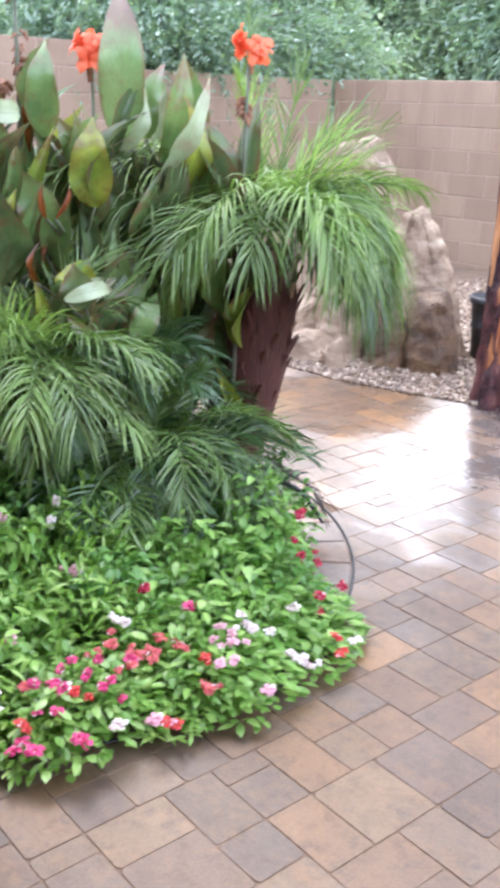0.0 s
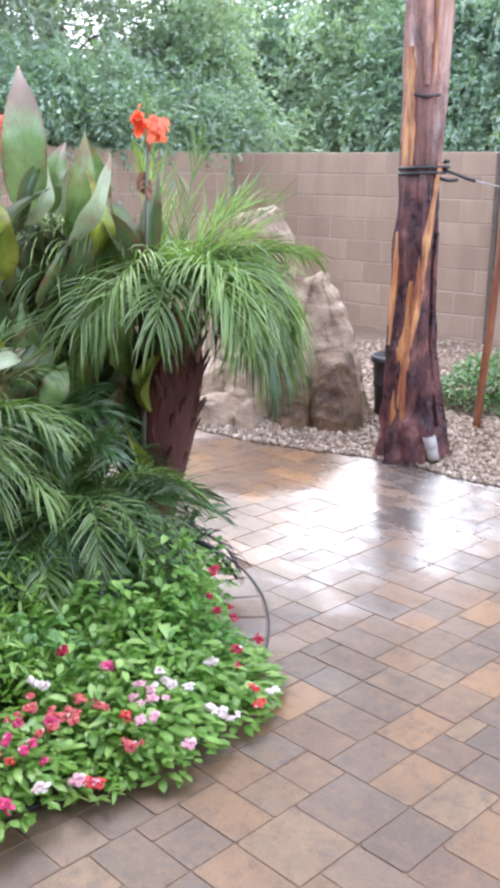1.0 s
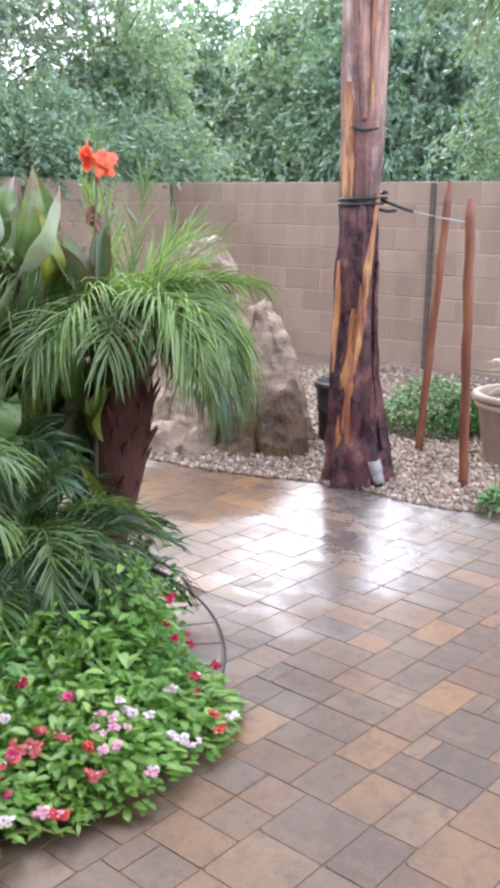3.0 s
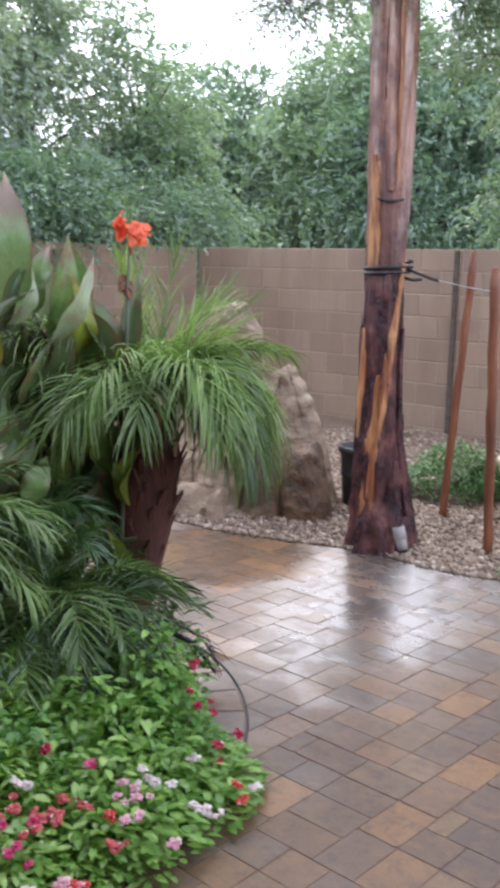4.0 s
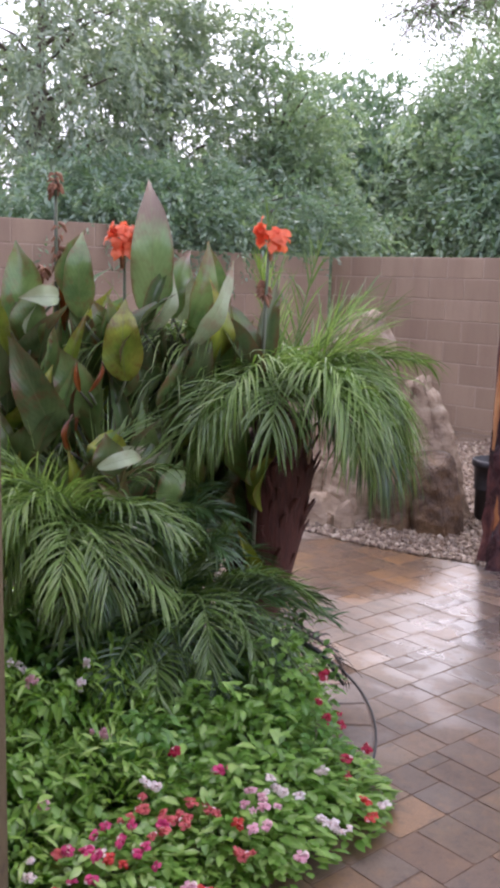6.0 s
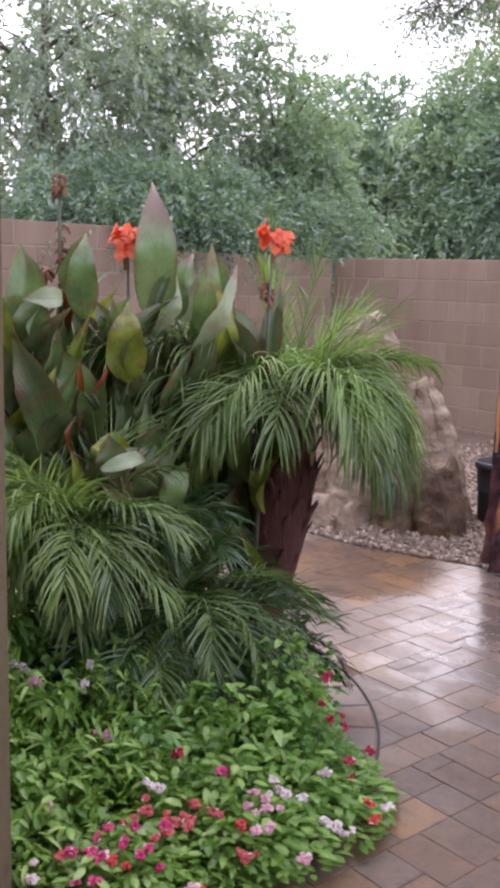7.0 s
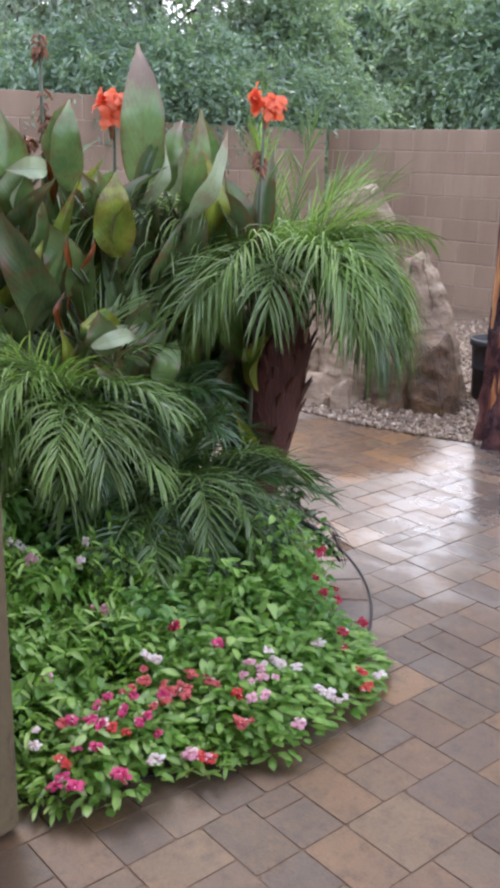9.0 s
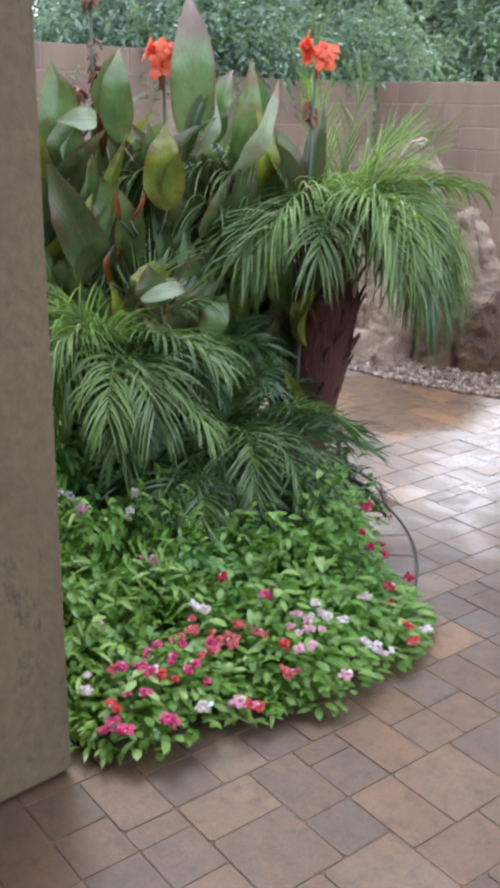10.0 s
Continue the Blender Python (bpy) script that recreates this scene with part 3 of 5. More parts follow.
def palm_trunk(path, radii, parent, seed, stubs=150):
    """A fibrous stem with spiralling old leaf bases, the upper ones sawn off pale."""
    mesh_ob("stem", *tube(path, [r * 0.84 for r in radii], 16), M_FIBRE, parent, smooth=True)
    rg = random.Random(seed)
    pts = [Vector(p) for p in path]
    for k in range(stubs):
        s = (k + 0.5) / stubs * (len(pts) - 1)
        i = min(int(s), len(pts) - 2)
        c = pts[i].lerp(pts[i + 1], s - i)
        r = radii[i] * (1 - (s - i)) + radii[i + 1] * (s - i)
        a = k * 2.39996 + rg.uniform(-0.25, 0.25)
        out = Vector((math.cos(a), math.sin(a), 0))
        tang = Vector((-math.sin(a), math.cos(a), 0))
        h, wd, lift = rg.uniform(0.05, 0.1), rg.uniform(0.016, 0.028), rg.uniform(0.2, 0.75)
        root = c + out * r * 0.74 - Vector((0, 0, 0.02))
        rows = []
        for v, half, thick in ((0.0, 1.0, 0.016), (0.45, 0.8, 0.018), (0.8, 0.62, 0.015), (1.0, rg.uniform(0.3, 0.6), 0.009)):
            m = root + out * h * lift * (0.25 * v + 0.5 * v * v) + Vector((0, 0, h * v)) + tang * h * 0.1 * v * rg.uniform(-1, 1)
            rows.append([m - tang * wd * half, m + out * thick * 0.6 - tang * wd * half * 0.4, m + out * thick * 0.6 + tang * wd * half * 0.4, m + tang * wd * half])
        v = [p for row in rows for p in row]
        f = [(4 * j + i2, 4 * j + i2 + 1, 4 * j + i2 + 5, 4 * j + i2 + 4) for j in range(3) for i2 in range(3)]
        f += [(4 * j + 3, 4 * j, 4 * j + 4, 4 * j + 7) for j in range(3)] + [(12, 13, 14, 15)]
        mesh_ob("leaf_base", v, f, M_FIBRE_PALE if rg.random() < 0.3 and s > 0.5 * len(pts) else M_FIBRE, parent)


def palm(name, label, trunk, radii, crown, fronds, seed, sag=1.0, pairs=30, wide=0.0052, stubs=150):
    """A pygmy date palm. fronds: rows of azimuth in degrees, elevation, length, droop, leaflet length, material, spread."""
    ob = tagged(new(name), label, "palm", group="pygmy date palms")
    ob.location = trunk[0]
    base = Vector(trunk[0])
    palm_trunk([Vector(p) - base for p in trunk], radii, ob, seed, stubs)
    c = Vector(crown) - base
    for k, (az, el, ln, dr, bl, mat, spread) in enumerate(fronds):
        a = radians(az)
        root = c + Vector((math.cos(a), math.sin(a), 0)) * 0.035 * math.cos(radians(el)) + Vector((0, 0, 0.03 * math.sin(radians(el)) - 0.03))
        rach, leaf = frond_geometry(root, a, el, ln, dr, bl, seed * 100 + k, sag * (0.35 if spread < 0.7 else 1.0 if spread < 1.02 else 1.9), pairs if spread > 0.7 else pairs * 2 // 5, wide * (1.0 if spread > 0.7 else 0.8), spread)
        f = mesh_ob("frond", *leaf, mat, ob)
        mesh_ob("rachis", *rach, M_RACHIS, f)
    return ob


def fan(n, az, el, ln, dr, bl, mats, seed, spread=1.0):
    """Rows for n fronds between two azimuths, every other value drawn between its bounds."""
    rg = random.Random(seed)
    return [(az[0] + (az[1] - az[0]) * (k + rg.uniform(0.2, 0.8)) / n, rg.uniform(*el), rg.uniform(*ln), rg.uniform(*dr), bl * rg.uniform(0.88, 1.1), mats[k % len(mats)], spread) for k in range(n)]


Y, F, K = M_FROND_YOUNG_LIT, M_FROND, M_FROND_OLD_SHADED
palm("pygmy_date_palm", "pygmy date palm with drooping fronds and shaggy red-brown trunk",
     [(2.60, -5.52, 0.0), (2.64, -5.48, 0.28), (2.67, -5.45, 0.54), (2.69, -5.43, 0.78), (2.70, -5.42, 0.98)], [0.105, 0.135, 0.16, 0.165, 0.12], (2.70, -5.42, 1.05),
     fan(4, (8, 80), (34, 56), (0.5, 0.6), (138, 160), 0.25, (F, Y, F), 1)
     + fan(3, (20, 64), (50, 66), (0.52, 0.64), (150, 168), 0.25, (Y, F, F), 2)
     + fan(5, (18, 70), (20, 42), (0.38, 0.5), (104, 136), 0.42, (F, K, F), 3, 1.05)
     + fan(6, (-85, 10), (38, 62), (0.44, 0.6), (115, 155), 0.3, (F, Y), 4)
     + fan(3, (-135, -80), (36, 60), (0.44, 0.58), (95, 125), 0.3, (F, Y), 5)
     + fan(7, (196, 256), (18, 56), (0.62, 0.86), (56, 100), 0.3, (F, Y, F), 6)
     + fan(2, (200, 245), (10, 26), (0.48, 0.56), (60, 85), 0.28, (K, F), 7)
     + fan(4, (90, 190), (44, 62), (0.4, 0.52), (90, 120), 0.26, (K, F), 8)
     + fan(6, (0, 90), (44, 70), (0.36, 0.52), (10, 45), 0.24, (Y, Y, F), 9, 0.69)
     + fan(2, (24, 60), (40, 50), (0.46, 0.52), (60, 86), 0.22, (F, Y), 17)
     + fan(4, (60, 300), (70, 86), (0.44, 0.64), (6, 24), 0.17, (F, Y), 10, 0.5), 1, 1.3, 46, 0.0037)
# lit left side painted with bright Y fronds, dimmer right side with F and K
palm("pygmy_date_palm", "low pygmy date palm with bright arching fronds beside the cannas",
     [(2.62, -6.30, 0.0), (2.63, -6.30, 0.26), (2.64, -6.29, 0.5), (2.64, -6.29, 0.6)], [0.075, 0.075, 0.08, 0.06], (2.64, -6.29, 0.69),
     fan(6, (-120, -5), (34, 60), (0.36, 0.48), (95, 130), 0.23, (Y, Y, F), 11) + fan(7, (185, 245), (34, 62), (0.38, 0.54), (70, 105), 0.23, (Y, Y, F), 12) + fan(4, (200, 280), (48, 66), (0.38, 0.48), (75, 110), 0.24, (Y,), 18) + fan(4, (0, 75), (34, 60), (0.34, 0.44), (75, 110), 0.21, (F, K, F), 13)
     + fan(4, (80, 190), (44, 64), (0.36, 0.46), (60, 90), 0.2, (F,), 14) + fan(8, (60, 330), (44, 76), (0.32, 0.46), (20, 60), 0.22, (Y, F), 15, 0.69)
     + fan(6, (-140, 20), (4, 26), (0.3, 0.4), (60, 90), 0.2, (F, K, Y), 16), 2, 1.3, 44, 0.0036, 90)
# dark K fronds paint in the shade under the taller palms
palm("pygmy_date_palm", "short pygmy date palm with fronds coloured dark for shade hanging over the flowers",
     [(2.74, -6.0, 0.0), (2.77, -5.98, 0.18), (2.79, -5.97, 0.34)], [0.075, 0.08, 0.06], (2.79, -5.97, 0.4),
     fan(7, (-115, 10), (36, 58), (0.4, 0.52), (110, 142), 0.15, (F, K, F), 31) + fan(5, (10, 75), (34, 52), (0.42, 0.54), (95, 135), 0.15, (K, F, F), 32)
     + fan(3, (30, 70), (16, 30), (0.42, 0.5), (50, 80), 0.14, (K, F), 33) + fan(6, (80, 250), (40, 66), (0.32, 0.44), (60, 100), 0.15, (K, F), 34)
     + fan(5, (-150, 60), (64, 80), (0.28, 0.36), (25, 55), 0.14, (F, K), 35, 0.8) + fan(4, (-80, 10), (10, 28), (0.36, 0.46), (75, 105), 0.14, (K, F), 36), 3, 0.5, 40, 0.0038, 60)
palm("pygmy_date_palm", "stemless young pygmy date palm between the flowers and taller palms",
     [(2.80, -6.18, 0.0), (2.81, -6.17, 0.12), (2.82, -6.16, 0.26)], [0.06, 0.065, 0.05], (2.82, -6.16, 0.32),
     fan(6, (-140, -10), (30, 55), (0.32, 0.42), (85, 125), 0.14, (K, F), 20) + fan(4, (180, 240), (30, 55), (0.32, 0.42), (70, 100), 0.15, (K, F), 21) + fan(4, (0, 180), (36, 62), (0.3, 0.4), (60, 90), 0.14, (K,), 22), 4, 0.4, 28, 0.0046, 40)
# mostly K: the shade on this palm lies in its leaflet colour
palm("pygmy_date_palm", "pygmy date palm in the bed with fronds coloured dark for shade",
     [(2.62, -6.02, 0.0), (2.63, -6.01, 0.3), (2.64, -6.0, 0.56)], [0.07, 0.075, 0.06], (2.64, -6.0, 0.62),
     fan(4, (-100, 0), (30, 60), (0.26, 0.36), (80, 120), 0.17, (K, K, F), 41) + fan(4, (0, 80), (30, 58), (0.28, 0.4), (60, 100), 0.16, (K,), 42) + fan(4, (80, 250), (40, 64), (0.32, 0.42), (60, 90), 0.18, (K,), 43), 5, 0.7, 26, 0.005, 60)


n = Nodes("withered_leaflet", 0.6)
M_WITHERED = n.colour(n.ramp(n.random(True), [(0, (0.012, 0.011, 0.01)), (0.6, (0.025, 0.021, 0.017)), (1, (0.06, 0.045, 0.03))])).m
old = tagged(new("fallen_frond"), "withered black frond bent over the edge of the bed", "palm frond")
old.location = (2.84, -5.84, 0.05)
mesh_ob("stalk", *tube([(0, 0, 0), (0.03, 0.04, 0.12), (0.09, 0.10, 0.2), (0.17, 0.18, 0.21), (0.25, 0.25, 0.16), (0.31, 0.3, 0.05)], [0.009, 0.011, 0.012, 0.011, 0.009, 0.005], 7), M_BLACK, old, smooth=True)
stalk_rachis, stalk_leaf = frond_geometry((0.02, 0.03, 0.14), radians(44), 46, 0.5, 125, 0.13, 77, 0.9, 26, 0.0036)
mesh_ob("rachis", *stalk_rachis, M_BLACK, old)
mesh_ob("frond", *stalk_leaf, M_WITHERED, old)


# ---- cannas ----
def canna_leaf(parent, base, tip, width, mat, seed, facing=0.0, curl=0.25, flat=None):
    """A paddle leaf from its base to its tip, folded along the midrib and bowed."""
    rg = random.Random(seed)
    b, t = Vector(base), Vector(tip)
    axis = t - b
    ln = axis.length
    axis.normalize()
    front = Vector((math.cos(radians(-44 + facing)), math.sin(radians(-44 + facing)), 0.25))
    across = axis.cross(front).normalized()
    face = across.cross(axis).normalized()
    nu, nv = 6, 12
    verts, uvs, faces = [], [], []
    bow = ln * curl * rg.uniform(0.5, 1.1)
    fold = rg.choice((0.3, 0.55, 0.9, 1.4)) if flat is None else flat
    twist = rg.uniform(-0.45, 0.45)
    nod = rg.uniform(-0.25, 0.5)
    side_bend = rg.uniform(-0.12, 0.12) * ln
    ph = rg.uniform(0, 6)
    if flat is not None:
        twist, nod, side_bend = twist * 0.4, nod * 0.4, side_bend * 0.3
    for j in range(nv + 1):
        v = j / nv
        half = 0.5 * width * 2.85 * (v + 0.02) ** 0.62 * (1.02 - v) ** 1.1 * (1.0 if v < 0.75 else 1.0 - 1.7 * (v - 0.75))
        half = max(half, 0.004)
        if j == nv:
            half = 0.001
        centre = b + axis * ln * v + face * (bow * (math.sin(math.pi * v * 0.9) - 0.9 * v * v) + nod * ln * 0.4 * max(0.0, v - 0.6)) + across * side_bend * math.sin(math.pi * v)
        ca, sa = math.cos(twist * (v - 0.3)), math.sin(twist * (v - 0.3))
        across_v, face_v = across * ca + face * sa, face * ca - across * sa
        for i in range(nu + 1):
            u = i / nu * 2 - 1
            lift = abs(u) * half * fold + 0.24 * half * math.sin(13 * v + ph + (2 if u > 0 else 0)) * abs(u) ** 2
            verts.append(centre + across_v * half * u / math.sqrt(1 + 0.5 * fold * fold) + face_v * lift)
            uvs.append((i / nu, v))
    for j in range(nv):
        for i in range(nu):
            a = j * (nu + 1) + i
            faces.append((a, a + 1, a + nu + 2, a + nu + 1))
    return mesh_ob("leaf", verts, faces, mat, parent, smooth=True, uvs=uvs)


def canna_flower(parent, at, seed, size=0.06):
    """Three or four ruffled florets round the top of the spike."""
    rg = random.Random(seed)
    c = Vector(at)
    for fl in range(6):
        a0 = fl * 1.9 + rg.uniform(-0.4, 0.4)
        tip = Vector((math.cos(a0), math.sin(a0), rg.uniform(0.0, 1.0))).normalized()
        o = c + Vector((tip.x, tip.y, tip.z * 0.6)) * size * 0.5 + Vector((0, 0, rg.uniform(-0.035, 0.03)))
        u = tip.cross(Vector((0.3, 0.2, 1))).normalized()
        w_ = tip.cross(u)
        for k in range(5):
            a = k * 1.257 + rg.uniform(-0.4, 0.4)
            d = (tip * rg.uniform(0.3, 1.3) + u * math.cos(a) + w_ * math.sin(a)).normalized()
            side = d.cross(tip).normalized()
            nrm = side.cross(d)
            ln, w = size * rg.uniform(0.5, 0.95), size * rg.uniform(0.22, 0.38)
            verts, faces = [], []
            for j in range(6):
                v = j / 5
                hw = w * math.sin(math.pi * (0.1 + 0.78 * v)) ** 0.8
                m = o + d * ln * v + nrm * ln * (0.3 * v - 0.55 * v * v) + Vector((0, 0, -0.15 * ln * v * v))
                wav = 0.6 * hw * math.sin(9 * v + 2 * k)
                verts += [m - side * hw + nrm * wav, m + nrm * hw * 0.3, m + side * hw - nrm * wav]
            for j in range(5):
                q = 3 * j
                faces += [(q, q + 1, q + 4, q + 3), (q + 1, q + 2, q + 5, q + 4)]
            mesh_ob("petal", verts, faces, M_ORANGE, parent, "ruffled orange petal", smooth=True)


def spent_head(parent, at, height, seed):
    rg = random.Random(seed)
    store = ([], [])
    for k in range(22):
        a, zz = rg.uniform(0, 6.28), rg.random()
        o = Vector(at) + Vector((0, 0, zz * height))
        d = Vector((math.cos(a), math.sin(a), rg.uniform(-0.9, 0.5))).normalized()
        join_into(store, tube([o, o + d * 0.018, o + d * 0.03 + Vector((0, 0, -0.016))], [0.004, 0.007, 0.0015], 5))
    mesh_ob("spent_flower_head", *store, M_CDRY, parent, "withered brown flower head")


def canna(root, top, leaves, seed, flower=None, spent=None, label="tall canna with broad bronze-edged leaves behind the palms"):
    ob = tagged(new("canna_plant"), label, "canna", group="cannas in the round bed")
    ob.location = (root[0], root[1], 0)
    o = Vector((root[0], root[1], 0))
    b, t = Vector((0, 0, 0)), Vector(top) - o
    mid = b.lerp(t, 0.5) + Vector((0.01, -0.01, 0))
    path = [b, b.lerp(mid, 0.5), mid, mid.lerp(t, 0.5), t]
    mesh_ob("stem", *tube(path, [0.013, 0.012, 0.010, 0.008, 0.005], 8), M_CSTEM, ob, smooth=True)
    for k, (lb, lt, w, m, facing, *flat) in enumerate(leaves):
        lbv = Vector(lb) - o
        canna_leaf(ob, lbv, Vector(lt) - o, w * (0.5 if m is M_CANNA_RUST else 0.9), m, seed * 20 + k, facing, flat=flat[0] if flat else None)
        s = min(0.95, max(0.1, (lbv.z - 0.12) / max(t.z, 0.3)))
        joint = b.lerp(t, s)
        if (joint - lbv).length > 0.02:
            mesh_ob("leaf_stalk", *tube([joint, joint.lerp(lbv, 0.6) + Vector((0, 0, -0.01)), lbv], [0.006, 0.006, 0.004], 6), M_CSTEM, ob, smooth=True)
    rgs = random.Random(seed + 900)
    for k in range(13):
        a = rgs.uniform(0, 6.28)
        zz = rgs.uniform(0.3, min(1.12, max(0.5, t.z - 0.22)))
        j0 = b.lerp(t, zz / max(t.z, 0.3))
        out = Vector((math.cos(a), math.sin(a), 0))
        lb = j0 + out * 0.04 + Vector((0, 0, 0.05))
        canna_leaf(ob, lb, lb + out * rgs.uniform(0.06, 0.17) + Vector((0, 0, rgs.uniform(0.2, 0.34))), rgs.uniform(0.08, 0.13), rgs.choice((M_CANNA, M_CANNA, M_CANNA_DARK, M_CANNA_DARK, M_CANNA_OLIVE)), seed * 20 + 10 + k, rgs.uniform(-50, 50))
    if flower:
        canna_flower(ob, Vector(flower) - o, seed)
        mesh_ob("bud_cluster", *tube([Vector(flower) - o - Vector((0, 0, 0.09)), Vector(flower) - o - Vector((0, 0, 0.04)), Vector(flower) - o], [0.006, 0.012, 0.008], 7), M_CDRY, ob, "brown bud sheath")
    for at, h in spent or []:
        spent_head(ob, Vector(at) - o, h, seed + 50)
    return ob


G, O, D, P, R = M_CANNA, M_CANNA_OLIVE, M_CANNA_DARK, M_CANNA_PALE, M_CANNA_RUST
canna((2.44, -5.94), (2.43, -5.95, 1.55), [((2.48, -5.88, 1.33), (2.43, -5.85, 1.815), 0.165, M_CANNA_TIP, 5, 0.12), ((2.42, -5.96, 1.13), (2.38, -5.92, 1.39), 0.165, O, 15), ((2.55, -5.96, 1.30), (2.62, -5.87, 1.48), 0.08, P, 60),
                                          ((2.52, -5.84, 1.12), (2.46, -5.82, 1.36), 0.17, D, -20), ((2.38, -5.92, 1.32), (2.43, -5.80, 1.02), 0.12, D, 20)], 1, flower=(2.43, -5.96, 1.585), label="flowering canna with orange blooms and broad bronze-edged leaves")
canna((2.58, -5.78), (2.56, -5.76, 1.4), [((2.54, -5.82, 1.33), (2.52, -5.74, 1.57), 0.125, G, -25), ((2.56, -5.78, 1.26), (2.58, -5.69, 1.60), 0.115, G, 35), ((2.65, -5.84, 1.23), (2.76, -5.71, 1.52), 0.085, P, 50),
                                         ((2.59, -5.76, 1.0), (2.51, -5.75, 1.24), 0.14, D, 10), ((2.46, -5.91, 0.96), (2.45, -5.83, 1.23), 0.125, G, -15)], 2)
canna((2.72, -5.60), (2.755, -5.575, 1.58), [((2.72, -5.62, 0.95), (2.66, -5.55, 1.25), 0.10, D, 15), ((2.74, -5.76, 0.5), (2.73, -5.69, 0.76), 0.12, D, 0)], 3, flower=(2.76, -5.57, 1.625), spent=[((2.745, -5.58, 1.40), 0.07)], label="flowering canna with an orange bloom rising above the palm")
canna((2.36, -6.06), (2.34, -6.08, 1.45), [((2.35, -6.07, 1.35), (2.30, -6.03, 1.63), 0.14, G, -10), ((2.36, -6.05, 1.14), (2.25, -6.11, 1.42), 0.11, D, 30), ((2.32, -6.12, 1.28), (2.26, -6.10, 1.48), 0.09, R, 0),
                                          ((2.35, -6.07, 1.0), (2.31, -6.01, 1.28), 0.15, D, -25), ((2.40, -5.99, 0.87), (2.34, -5.97, 1.15), 0.125, G, 20)], 4)
canna((2.31, -6.14), (2.30, -6.14, 1.80), [((2.27, -6.19, 1.12), (2.27, -6.09, 1.34), 0.13, G, 15), ((2.37, -6.04, 1.02), (2.27, -6.08, 1.17), 0.075, R, 35), ((2.35, -6.07, 0.86), (2.27, -6.08, 1.04), 0.085, R, -15)], 5, spent=[((2.305, -6.13, 1.50), 0.15), ((2.30, -6.14, 1.74), 0.07)], label="canna with a withered brown flower spike")
canna((2.40, -6.26), (2.37, -6.28, 1.35), [((2.37, -6.36, 1.28), (2.33, -6.31, 1.58), 0.16, G, 25), ((2.40, -6.30, 1.22), (2.44, -6.25, 1.46), 0.12, P, -35), ((2.43, -6.25, 0.88), (2.31, -6.34, 1.28), 0.145, D, 20),
                                          ((2.38, -6.34, 1.05), (2.36, -6.26, 1.28), 0.14, G, -5), ((2.46, -6.21, 0.85), (2.35, -6.28, 1.16), 0.165, D, 10)], 6, spent=[((2.28, -6.18, 1.45), 0.05)])
canna((2.36, -6.40), (2.33, -6.38, 1.2), [((2.36, -6.37, 0.92), (2.30, -6.36, 1.30), 0.14, D, 5), ((2.30, -6.44, 1.1), (2.24, -6.42, 1.45), 0.15, G, -20), ((2.40, -6.46, 0.8), (2.36, -6.5, 1.12), 0.15, G, 15)], 7)
canna((2.56, -6.12), (2.58, -6.14, 0.86), [((2.65, -6.20, 0.86), (2.74, -6.09, 0.93), 0.07, P, 60), ((2.66, -6.19, 0.85), (2.62, -6.14, 0.98), 0.15, O, 0), ((2.50, -6.05, 0.6), (2.45, -6.0, 0.92), 0.14, D, 0)], 8, label="young canna shoot with a folded pale leaf")
canna((2.62, -5.84), (2.63, -5.84, 0.75), [((2.68, -5.84, 0.64), (2.59, -5.84, 0.84), 0.10, G, 10), ((2.60, -5.80, 0.5), (2.55, -5.75, 0.85), 0.13, D, -20), ((2.58, -5.7, 0.6), (2.6, -5.62, 0.95), 0.13, D, 10)], 9, label="young canna shoot in the shade of the palms")


canna((2.28, -6.02), (2.27, -6.02, 1.25), [((2.28, -6.0, 1.0), (2.22, -5.95, 1.35), 0.15, G, 10), ((2.22, -6.06, 0.8), (2.16, -6.08, 1.15), 0.15, D, -10)], 10)
canna((2.46, -5.72), (2.45, -5.72, 1.2), [((2.45, -5.70, 0.95), (2.42, -5.64, 1.3), 0.15, G, 0), ((2.50, -5.74, 0.8), (2.56, -5.66, 1.1), 0.14, D, 20)], 11)
canna((2.52, -6.02), (2.5, -6.02, 0.95), [((2.5, -6.04, 0.7), (2.46, -6.0, 1.02), 0.15, D, 15), ((2.54, -5.98, 0.65), (2.56, -5.9, 0.98), 0.14, G, -15)], 12)

canna((2.42, -5.62), (2.42, -5.62, 0.95), [((2.44, -5.62, 0.5), (2.40, -5.60, 0.86), 0.17, D, 0), ((2.48, -5.60, 0.42), (2.52, -5.56, 0.75), 0.16, D, 20), ((2.4, -5.66, 0.62), (2.36, -5.68, 1.0), 0.15, G, -20)], 13, label="shaded canna with dark green leaves behind the palm")
canna((2.54, -5.68), (2.53, -5.68, 0.8), [((2.56, -5.70, 0.4), (2.55, -5.68, 0.74), 0.17, D, 10), ((2.52, -5.72, 0.34), (2.46, -5.72, 0.66), 0.16, D, -20)], 14, label="shaded canna with dark green leaves behind the palm")
canna((2.56, -6.12), (2.56, -6.12, 0.86), [((2.645, -6.225, 0.855), (2.725, -6.085, 0.935), 0.075, P, 10), ((2.60, -6.17, 0.84), (2.64, -6.12, 0.99), 0.13, G, -10), ((2.49, -6.17, 0.84), (2.465, -6.15, 1.03), 0.1, R, 0), ((2.46, -6.17, 0.98), (2.42, -6.15, 1.12), 0.09, R, 20)], 15, label="low canna with a pale folded leaf and withered tips")

